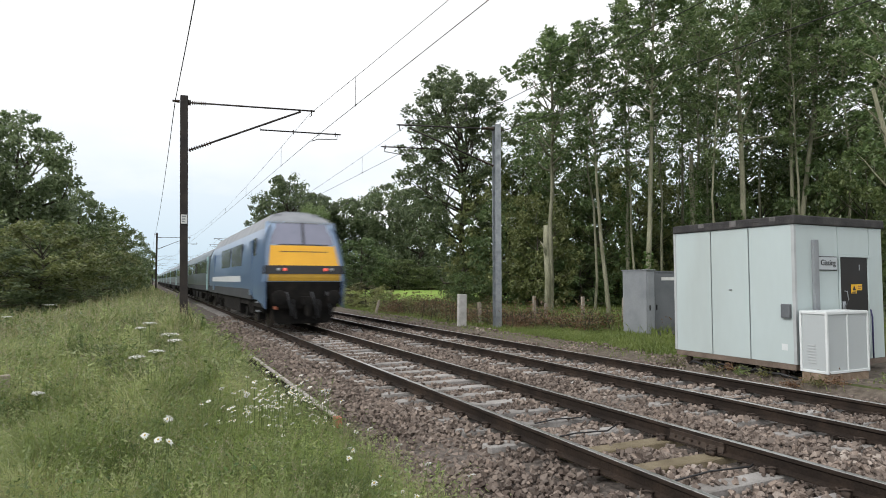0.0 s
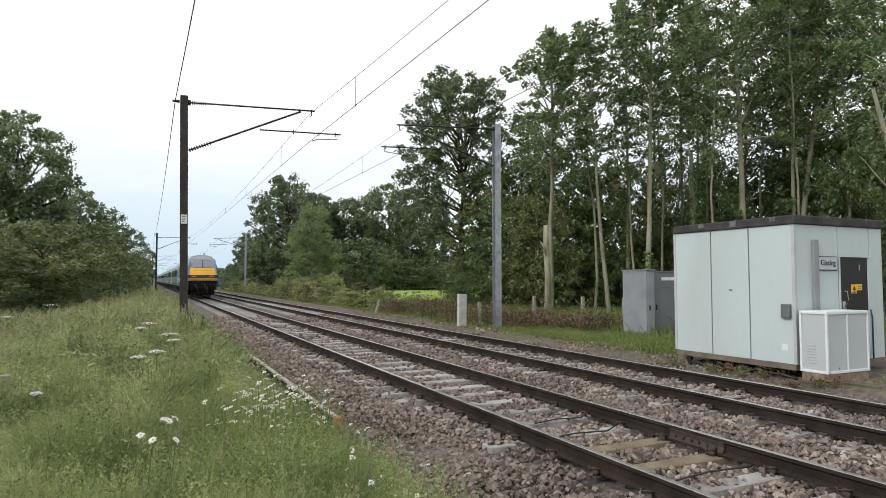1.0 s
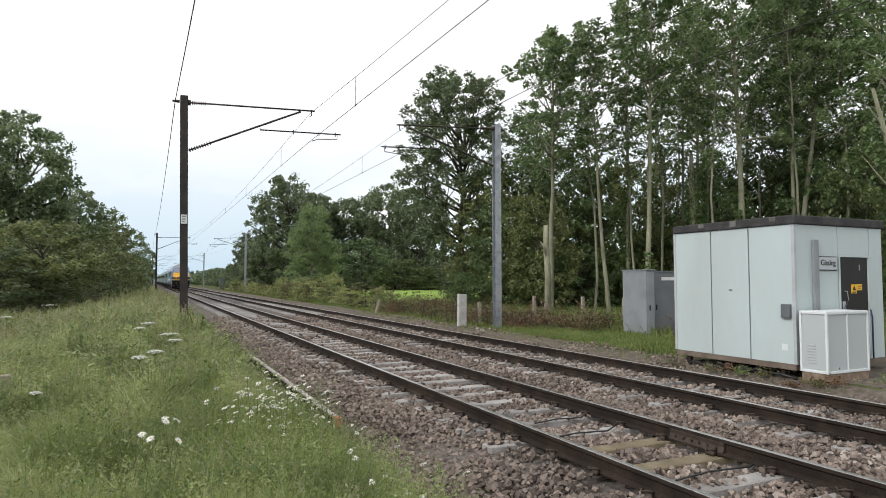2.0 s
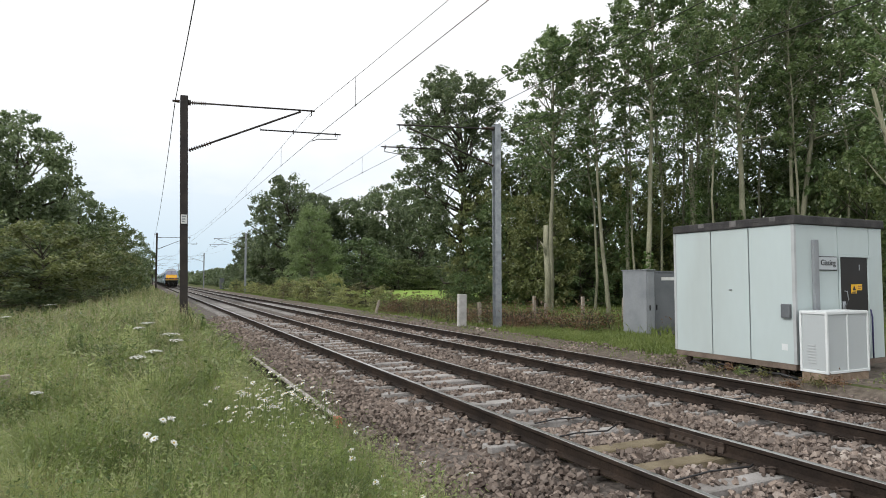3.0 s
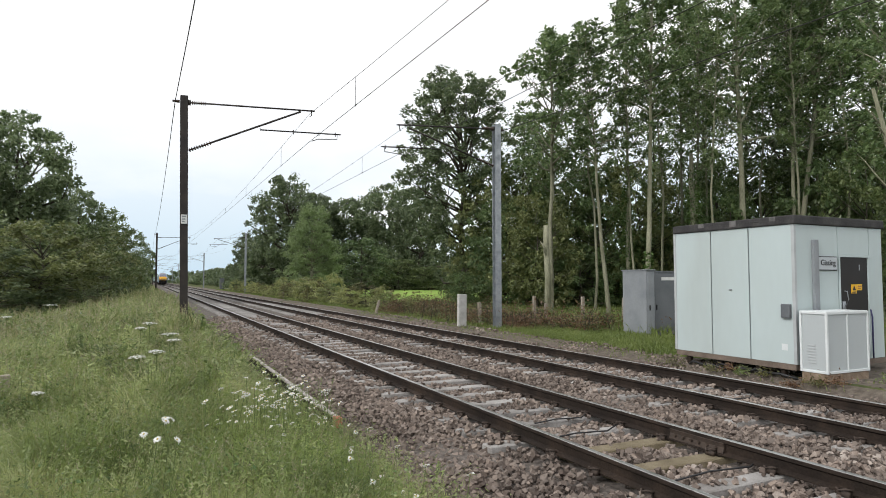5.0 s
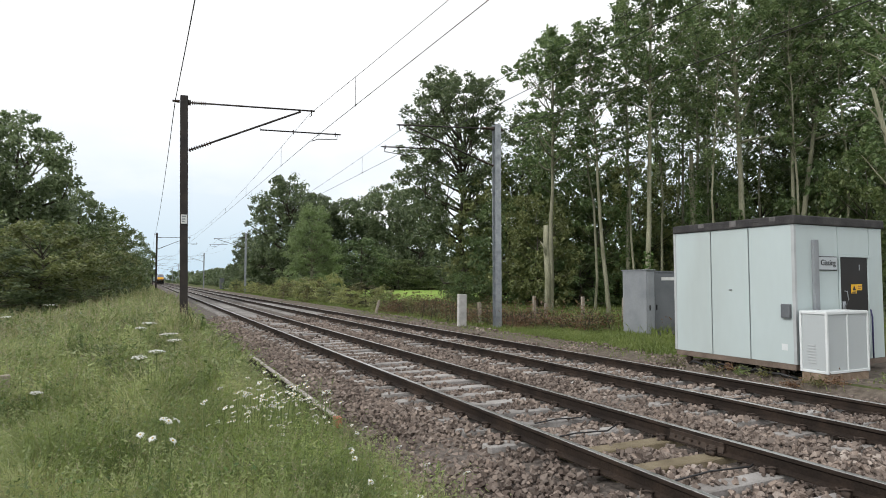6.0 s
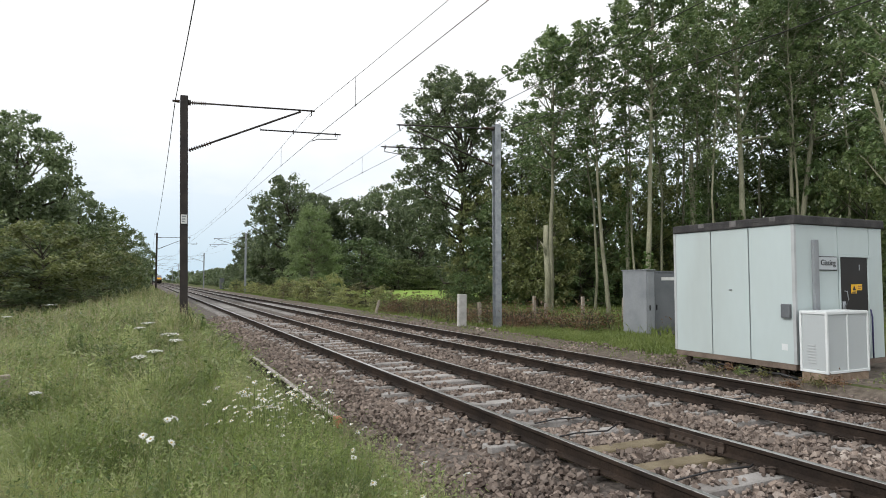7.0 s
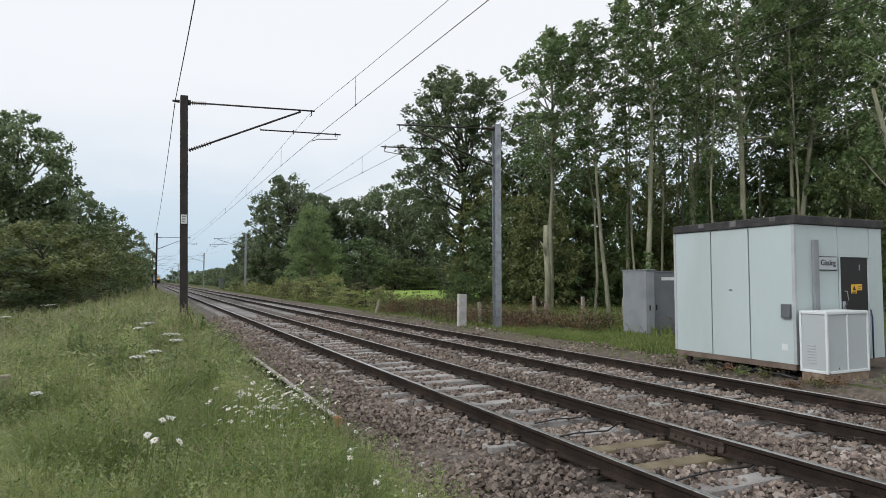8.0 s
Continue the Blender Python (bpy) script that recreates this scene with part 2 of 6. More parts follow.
M_UNDER = material("underframe_grime", [(0.006, 0.006, 0.006), (0.012, 0.011, 0.010), (0.022, 0.019, 0.017)], 3, 0.9, bump=0.3, fine=0.3, spec=0.2)
M_WHEEL = material("wheel_steel", [(0.06, 0.05, 0.045), (0.11, 0.095, 0.085)], 5, 0.5, 0.6)
M_TAIL = glow("tail_lamp_red", (1.0, 0.14, 0.10), 0.5)
M_LENS = material("lamp_lens", [(0.35, 0.36, 0.37), (0.45, 0.46, 0.47)], 6, 0.1)


# ---- mesh tools ----
class Geo:
    """Collects vertices and faces; build() makes one mesh of them."""

    def __init__(self):
        self.v, self.f, self.count = [], [], 0

    def add(self, verts, faces):
        verts = np.asarray(verts, dtype=np.float32).reshape(-1, 3)
        self.v.append(verts)
        for k in {len(f) for f in faces} if not isinstance(faces, np.ndarray) else {faces.shape[1]}:
            chosen = faces if isinstance(faces, np.ndarray) else np.array([f for f in faces if len(f) == k])
            self.f.append(chosen.astype(np.int32) + self.count)
        self.count += len(verts)

    def box(self, x0, x1, y0, y1, z0, z1):
        v = [(x, y, z) for z in (z0, z1) for x, y in ((x0, y0), (x1, y0), (x1, y1), (x0, y1))]
        self.add(v, [(3, 2, 1, 0), (4, 5, 6, 7), (0, 1, 5, 4), (1, 2, 6, 5), (2, 3, 7, 6), (3, 0, 4, 7)])

    def tube(self, pts, radii, n=8):
        pts = [Vector(p) for p in pts]
        rings = []
        for i, p in enumerate(pts):
            d = (pts[min(i + 1, len(pts) - 1)] - pts[max(i - 1, 0)]).normalized()
            a = d.cross(Vector((0, 0, 1)) if abs(d.z) < 0.9 else Vector((1, 0, 0))).normalized()
            b = d.cross(a)
            r = radii[i] if isinstance(radii, (list, tuple)) else radii
            rings += [p + (a * math.cos(2 * math.pi * k / n) + b * math.sin(2 * math.pi * k / n)) * r for k in range(n)]
        faces = [(i * n + k, i * n + (k + 1) % n, (i + 1) * n + (k + 1) % n, (i + 1) * n + k) for i in range(len(pts) - 1) for k in range(n)]
        faces += [tuple(range(n - 1, -1, -1)), tuple(range((len(pts) - 1) * n, len(pts) * n))]
        self.add([tuple(v) for v in rings], faces)

    def extrude_y(self, profile, y0, y1, dx=0.0, dz=0.0):
        n = len(profile)
        v = [(x + dx, y0, z + dz) for x, z in profile] + [(x + dx, y1, z + dz) for x, z in profile]
        self.add(v, [(k, (k + 1) % n, n + (k + 1) % n, n + k) for k in range(n)] + [tuple(range(n - 1, -1, -1)), tuple(range(n, 2 * n))])

    def build(self, name, smooth=False):
        me = bpy.data.meshes.new(name)
        v = np.concatenate(self.v)
        me.vertices.add(len(v))
        me.vertices.foreach_set("co", v.ravel())
        loops = np.concatenate([f.ravel() for f in self.f])
        sizes = np.concatenate([np.full(len(f), f.shape[1]) for f in self.f])
        me.loops.add(len(loops))
        me.loops.foreach_set("vertex_index", loops)
        me.polygons.add(len(sizes))
        me.polygons.foreach_set("loop_start", np.concatenate([[0], np.cumsum(sizes)[:-1]]).astype(np.int32))
        me.polygons.foreach_set("use_smooth", np.full(len(sizes), smooth))
        me.update(calc_edges=True)
        me.validate()
        return me


def thing(name, label, category, where=(0, 0, 0), group="", kind="", turn=0):
    ob = new(name)
    ob.matrix_basis = pose(*where, 0, 0, turn)
    return tagged(ob, label, category, group, kind)


def put(name, geo, mat, parent=None, label="", smooth=False, where=None):
    """Links collected geometry, a bmesh or a mesh as one mesh object, under parent if given."""
    if isinstance(geo, Geo):
        me = geo.build(name, smooth)
    elif isinstance(geo, bmesh.types.BMesh):
        me = bpy.data.meshes.new(name)
        geo.to_mesh(me)
        geo.free()
        for p in me.polygons:
            p.use_smooth = smooth
    else:
        me = geo
    if not me.materials:
        me.materials.append(mat)
    ob = new(name, me)
    if mat and me.materials[0] != mat:
        ob.material_slots[0].link, ob.material_slots[0].material = "OBJECT", mat
    if parent:
        ob.parent = parent
    if where:
        ob.location = where
    if label:
        tagged(ob, label)
    return ob


def bevel_box(x0, x1, y0, y1, z0, z1, r=0.01, seg=2):
    bm = bmesh.new()
    bmesh.ops.create_cube(bm, size=1, matrix=Matrix.Translation(((x0 + x1) / 2, (y0 + y1) / 2, (z0 + z1) / 2)) @ Matrix.Diagonal((x1 - x0, y1 - y0, z1 - z0, 1)))
    bmesh.ops.bevel(bm, geom=bm.edges[:], offset=r, segments=seg, affect="EDGES", profile=0.6)
    return bm


def lathe(profile, n=16, axis="z"):
    """A turned body: profile of (radius, height)."""
    g = Geo()
    v, m = [], len(profile)
    for k in range(n):
        a = 2 * math.pi * k / n
        for r, h in profile:
            p = (r * math.cos(a), r * math.sin(a), h)
            v.append(p if axis == "z" else (h, p[0], p[1]) if axis == "x" else (p[0], h, p[1]))
    f = [(k * m + j, ((k + 1) % n) * m + j, ((k + 1) % n) * m + j + 1, k * m + j + 1) for k in range(n) for j in range(m - 1)]
    g.add(v, f)
    return g
# ---- ground ----
def smooth(a, b, t):
    t = min(1.0, max(0.0, (t - a) / (b - a)))
    return t * t * (3 - 2 * t)


def ground_height(x, y):
    """Level of the soil: a low bank beside the line, the ballast formation, a verge and the fields beyond."""
    left = 0.05 + 0.12 * noise.noise((x * 0.35, y * 0.25, 3.1)) + 0.14 * noise.noise((x * 1.3, y * 1.0, 5.3))
    left += 0.22 * smooth(9.0, 20.0, y) * smooth(-2.6, -0.6, x) - 0.18 * smooth(-1.5, -4.0, x) * smooth(10.0, 20.0, y)
    bed = -0.42
    right = -0.16 + 0.14 * smooth(12.0, 16.0, x) + 0.05 * noise.noise((x * 0.4, y * 0.3, 7.7))
    z = left + (bed - left) * smooth(1.0, 2.3, x)
    return z + (right - bed) * smooth(9.9, 10.9, x)


def make_ground():
    def axis(near, far, step, ratio):
        pts, s = [near[0]], step
        while pts[-1] < near[1]:
            pts.append(pts[-1] + step)
        while pts[-1] < far:
            s *= ratio
            pts.append(pts[-1] + s)
        return pts
    right = axis((0.0, 18.0), 2600.0, 0.3, 1.28)
    left = [-v for v in axis((0.0, 6.0), 2600.0, 0.5, 1.3)][::-1][:-1]
    ahead = axis((0.0, 45.0), 2900.0, 0.6, 1.2)
    behind = [-v for v in axis((0.0, 6.0), 900.0, 1.0, 1.4)][::-1][:-1]
    xs, ys = left + right, behind + ahead
    g = Geo()
    g.add([(x, y, ground_height(x, y)) for y in ys for x in xs],
          [(j * len(xs) + i, j * len(xs) + i + 1, (j + 1) * len(xs) + i + 1, (j + 1) * len(xs) + i) for j in range(len(ys) - 1) for i in range(len(xs) - 1)])
    tagged(put("ground", g, M_SOIL, smooth=True), "rough grassy ground beside the railway", "ground", kind="structure")
    f = Geo()
    f.add([(15.5, 40, 0.07), (140, 30, 0.07), (160, 76, 0.3), (20, 76, 0.3)], [(0, 1, 2, 3)])
    tagged(put("pasture_field", f, M_FIELD), "bright green grass field behind the hedge", "field", kind="structure")
    d = Geo()
    ys2 = [-10 + 0.8 * k for k in range(80)] + [56 + 12 * k for k in range(60)]
    xs2 = [9.7, 10.2, 10.7, 11.2, 11.5]
    d.add([(x + (0.25 * noise.noise((y * 0.6, 1.0, 4.0)) if x > 11.4 else 0), y, ground_height(x, y) + 0.012) for y in ys2 for x in xs2],
          [(j * 5 + i, j * 5 + i + 1, (j + 1) * 5 + i + 1, (j + 1) * 5 + i) for j in range(len(ys2) - 1) for i in range(4)])
    ys3, xs3 = [-4 + 0.75 * k for k in range(20)], [11.45 + 0.6 * k for k in range(8)]
    d.add([(x, y, ground_height(x, y) + 0.016) for y in ys3 for x in xs3],
          [(j * 8 + i, j * 8 + i + 1, (j + 1) * 8 + i + 1, (j + 1) * 8 + i) for j in range(19) for i in range(7)])
    tagged(put("cess_path", d, M_DIRT, smooth=True), "stony brown soil beside the far track", "path", kind="structure")
    b = Geo()
    prof = [(1.75, -0.46), (2.35, -0.35), (2.95, -0.24), (9.6, -0.24), (10.15, -0.33), (10.5, -0.46)]
    b.extrude_y(prof, -12, 900)
    tagged(put("track_bed", b, M_BED), "brown-grey stone ballast bed under both tracks", "track bed", kind="structure")


make_ground()


# ---- tracks ----
RAIL = [(-0.035, 0.0), (-0.028, 0.004), (0.028, 0.004), (0.035, 0.0), (0.036, -0.03), (0.012, -0.046), (0.009, -0.12), (0.07, -0.142), (0.07, -0.153), (-0.07, -0.153), (-0.07, -0.142), (-0.009, -0.12), (-0.012, -0.046), (-0.036, -0.03)]


def sleeper_mesh():
    bm = bmesh.new()
    bmesh.ops.create_cube(bm, size=1, matrix=Matrix.Diagonal((2.5, 0.25, 0.2, 1)))
    for v in bm.verts:
        if v.co.z > 0:
            v.co.y *= 0.82
            v.co.x *= 0.985
    bmesh.ops.bevel(bm, geom=bm.edges[:], offset=0.012, segments=1, affect="EDGES")
    me = bpy.data.meshes.new("sleeper")
    bm.to_mesh(me)
    bm.free()
    return me


def clip_mesh():
    """A spring clip on its cast shoulder."""
    g = Geo()
    g.box(0.075, 0.12, -0.05, 0.05, -0.17, -0.125)
    g.tube([(0.05, -0.055, -0.135), (0.10, -0.06, -0.115), (0.135, -0.02, -0.118), (0.12, 0.03, -0.10), (0.07, 0.045, -0.115), (0.045, 0.01, -0.13)], 0.010, 6)
    g.box(-0.08, 0.08, -0.085, 0.085, -0.165, -0.152)
    return g.build("rail_clip", True)


def make_track(name, xa, xb, label, phase):
    t = thing(name, label, "railway track", (0, 0, 0), "tracks")
    mid = (xa + xb) / 2
    for x in (xa, xb):
        g = Geo()
        g.extrude_y(RAIL, -12, 60, x)
        g.extrude_y(RAIL, 60.0, 900, x)
        rail = put("rail", g, M_RUST, t, "brown rusty steel rail")
        h = Geo()
        h.extrude_y([(-0.03, 0.0035), (-0.026, 0.0065), (0.026, 0.0065), (0.03, 0.0035)], -12, 900, x)
        put("running_surface", h, M_HEAD, rail, "worn bright top of the rail")
    sm, cm = sleeper_mesh(), clip_mesh()
    sm_timber = sm.copy()
    sm.materials.append(M_SLEEPER)
    sm_timber.materials.append(M_WOODSLEEPER)
    cm.materials.append(M_CLIP)
    rnd = random.Random(phase)
    far = Geo()
    step = 0.68
    for i in range(-14, 210):
        y = 2.6 + phase * 0.05 + i * step
        if i < 70:
            timber = name == "near_track" and 3 <= i <= 4
            s = put("sleeper", sm_timber if timber else sm, M_WOODSLEEPER if timber else M_SLEEPER, t, "tan timber sleeper at the rail joint" if timber else "")
            s.location = (mid + rnd.uniform(-0.03, 0.03), y + rnd.uniform(-0.02, 0.02), -0.272 + rnd.uniform(-0.006, 0.004))
            s.rotation_euler = (0, 0, rnd.uniform(-0.012, 0.012))
            if timber:
                s.scale.x, s.location.x = 0.72, mid + 0.22
            for x in (xa, xb):
                for side in (0, 1):
                    if -4 < i < 45:
                        c = put("rail_clip", cm, M_CLIP, t)
                        c.location = (x, y, 0)
                        c.rotation_euler = (0, 0, math.pi * side)
        else:
            far.box(mid - 1.25, mid + 1.25, y - 0.11, y + 0.11, -0.37, -0.172)
    tagged(put("distant_sleepers", far, M_SLEEPER, t), kind="stuff")
    return t


XA, XB, XC, XD = 3.87, 5.375, 7.24, 8.745
near_track = make_track("near_track", XA, XB, "near railway track with rusty rails on concrete sleepers", 1)
far_track = make_track("far_track", XC, XD, "far railway track with rusty rails on concrete sleepers", 7)


def fishplate(track, x, y):
    for s in (-1, 1):
        g = Geo()
        g.extrude_y([(0.013 * s, -0.03), (0.052 * s, -0.032), (0.042 * s, -0.075), (0.06 * s, -0.135), (0.013 * s, -0.135)], y - 0.36, y + 0.36, x)
        for k in (-0.27, -0.16, -0.05, 0.05, 0.16, 0.27):
            g.tube([(x + 0.03 * s, y + k, -0.088), (x + 0.075 * s, y + k, -0.088)], 0.016, 6)
        put("fishplate", g, M_CLIP, track, "bolted rusty joint plate")


fishplate(near_track, XB, 4.93)


# ---- overhead line ----
def insulator(p, q, r=0.058):
    """Ribbed insulator between two points."""
    p, q = Vector(p), Vector(q)
    pts, rad = [], []
    n = 9
    for i in range(n):
        for off, rr in ((0.0, 0.35), (0.3, 1.0), (0.55, 1.0), (0.7, 0.35)):
            pts.append(p.lerp(q, (i + off) / n))
            rad.append(r * rr)
    g = Geo()
    g.tube(pts, rad, 10)
    return g


def make_mast(x, y, side, dark, top, base, label, arm, plate=False, lean=0.0):
    """A line mast with its cantilever; side +1 reaches towards +x."""
    mast = thing("overhead_line_mast", label, "railway mast", (x, y, 0), "overhead line masts")
    mast.rotation_euler = (0, radians(lean), 0)
    mat = M_MASTDARK if dark else M_GALV
    g = Geo()
    w = 0.105 if dark else 0.12
    for a in (-1, 1):
        g.box(-w, w, a * w - 0.012 * a - 0.012, a * w - 0.012 * a + 0.012, base, top)
    g.box(-0.011, 0.011, -w + 0.024, w - 0.024, base, top)
    if dark:
        g.box(w - 0.02, w, -w + 0.03, w - 0.03, base, top)
    put("post", g, mat, mast, "tall steel H-section post")
    s = side
    arm_mat = M_MASTDARK
    tie, tip, foot, reg0, reg1 = arm
    put("insulator", insulator((s * 0.16, 0, tie[0]), (s * 0.62, 0, tie[0] + (tie[1] - tie[0]) * 0.14)), M_INSUL, mast, "ribbed brown insulator", True)
    g = Geo()
    g.tube([(s * 0.6, 0, tie[0] + (tie[1] - tie[0]) * 0.14), (s * tip, 0, tie[1])], 0.026, 8)
    g.box(min(s * 0.1, s * 0.18), max(s * 0.1, s * 0.18), -0.06, 0.06, tie[0] - 0.07, tie[0] + 0.07)
    put("top_tube", g, arm_mat, mast, smooth=True)
    a, b = Vector((s * 0.13, 0, foot)), Vector((s * (tip - 0.45), 0, tie[1] - 0.06))
    put("insulator", insulator(a, a.lerp(b, 0.19)), M_INSUL, mast, "ribbed brown insulator", True)
    g = Geo()
    g.tube([a.lerp(b, 0.18), b], 0.03, 8)
    put("strut", g, arm_mat, mast, smooth=True)
    c, d = Vector((s * reg0[0], 0, reg0[1])), Vector((s * reg1[0], 0, reg1[1]))
    g = Geo()
    g.tube([c + Vector((0, 0, 0.06)), c, d], 0.022, 8)
    for k in (0.4, 0.72, 0.93):
        q = c.lerp(d, k)
        g.tube([q + Vector((0, 0, 0.06)), q - Vector((0, 0, 0.08))], 0.014, 6)
    put("registration_tube", g, arm_mat, mast, smooth=True)
    g = Geo()
    e = d + Vector((-s * 0.12, 0, -0.16))
    g.tube([e + Vector((0, 0, 0.18)), e, e + Vector((-s * 0.65, 0, -0.05)), e + Vector((-s * 0.85, 0, -0.13))], 0.014, 6)
    put("steady_arm", g, arm_mat, mast, smooth=True)
    g = Geo()
    g.tube([(s * (tip - 0.1), 0, tie[1] + 0.02), (s * (tip - 0.1), 0, tie[1] - 0.14), (s * (tip - 0.16), 0, tie[1] - 0.2)], 0.016, 6)
    put("wire_hanger", g, arm_mat, mast)
    g = Geo()
    g.tube([(-s * 0.12, 0, top - 0.17), (-s * 0.32, 0, top - 0.17)], [0.05, 0.03], 8)
    put("wire_bracket", g, M_INSUL, mast)
    if plate:
        plate_ob = put("number_plate", bevel_box(-0.085, 0.085, -0.145, -0.132, 3.28, 3.55, 0.004), M_PLATE, mast, "small white number plate")
        g = Geo()
        for k, zz in enumerate((3.48, 3.40, 3.33)):
            g.box(-0.055, 0.055 - 0.02 * k, -0.1475, -0.1455, zz, zz + 0.035)
        put("plate_marking", g, M_CABGREY, plate_ob)
    return mast


MASTS_Y = (19.8, 85.0, 152.0, 218.0, 284.0, 350.0)
NEAR_ARM = ((6.92, 7.04), 3.92, 5.48, (2.2, 6.28), (4.78, 6.34))
FAR_ARM = ((7.24, 6.97), 3.96, 5.84, (2.3, 6.27), (4.52, 6.16))
for i, y in enumerate(MASTS_Y):
    make_mast(0.99 if i == 0 else 0.95, y, 1, True, 7.1 if i == 0 else 7.5, -0.5, "dark brown steel mast carrying the near overhead wires", NEAR_ARM, i == 0, -0.98 if i == 0 else 0.0)
    make_mast(11.6, y, -1, False, 7.4 if i == 0 else 7.8, -0.5, "grey galvanised steel mast carrying the far overhead wires", FAR_ARM)


def make_wires(name, xs, label, zc, zm):
    w = thing(name, label, "overhead wire", group="overhead wires")
    ys = [-46.0] + list(MASTS_Y) + [416.0]
    contact, cat = Geo(), Geo()
    pc, pm, drops = [], [], []
    for i in range(len(ys) - 1):
        y0, y1 = ys[i], ys[i + 1]
        for k in range(12 if i < 6 else 13):
            t = k / 12
            xx = xs[i] + (xs[i + 1] - xs[i]) * t
            y = y0 + (y1 - y0) * t
            sag = 4 * t * (1 - t)
            pc.append((xx, y, zc - 0.03 * sag))
            pm.append((xx, y, zm - 0.68 * sag))
        if i < 4:
            for k in range(7):
                t = (k + 0.5) / 7
                xx = xs[i] + (xs[i + 1] - xs[i]) * t
                sag = 4 * t * (1 - t)
                drops.append((xx, y0 + (y1 - y0) * t, zc - 0.03 * sag, zm - 0.68 * sag))
    contact.tube(pc, 0.0075, 6)
    cat.tube(pm, 0.0058, 6)
    put("contact_wire", contact, M_WIRE, w)
    put("catenary_wire", cat, M_WIRE, w)
    for xx, y, a, b in drops:
        g = Geo()
        g.tube([(xx, y, a - 0.02), (xx, y, b + 0.02)], 0.006, 5)
        g.box(xx - 0.012, xx + 0.012, y - 0.03, y + 0.03, a - 0.02, a + 0.03)
        put("dropper", g, M_WIRE, w)


make_wires("near_overhead_wires", (5.6, 4.63, 4.42, 4.80, 4.45, 4.80, 4.45, 4.8), "thin dark wires strung above the near track", 6.09, 7.0)
make_wires("far_overhead_wires", (7.75, 7.90, 8.15, 7.85, 8.15, 7.85, 8.15, 7.85), "thin dark wires strung above the far track", 6.06, 6.9)


def make_return_wire(xs, zs, sag, label):
    ys = [-46.0] + list(MASTS_Y[:5])
    pts = []
    for i in range(5):
        for k in range(12):
            t = k / 12
            pts.append((xs[i] + (xs[i + 1] - xs[i]) * t, ys[i] + (ys[i + 1] - ys[i]) * t, zs[i] + (zs[i + 1] - zs[i]) * t - sag * 4 * t * (1 - t)))
    g = Geo()
    g.tube(pts, 0.011, 6)
    return tagged(put("return_wire", g, M_WIRE), label, "overhead wire", "overhead wires")


make_return_wire((0.75, 0.63, 0.66, 0.66, 0.66, 0.66), (6.94, 6.94, 7.35, 7.35, 7.35, 7.35), 0.95, "dark return wire along the tops of the brown masts")
make_return_wire((11.85, 11.88, 11.88, 11.88, 11.88, 11.88), (7.2, 7.2, 7.6, 7.6, 7.6, 7.6), 0.7, "dark return wire along the tops of the grey masts")


# ---- relay building and cabinets ----
def text_mesh(body, size, depth=0.002):
    cu = bpy.data.curves.new("lettering", "FONT")
    cu.offset = 0.002
    cu.body, cu.size, cu.extrude, cu.align_x, cu.align_y = body, size, depth, "CENTER", "CENTER"
    ob = bpy.data.objects.new("lettering", cu)
    scene.collection.objects.link(ob)
    bpy.context.view_layer.update()
    me = bpy.data.meshes.new_from_object(ob.evaluated_get(bpy.context.evaluated_depsgraph_get()))
    bpy.data.objects.remove(ob)
    return me


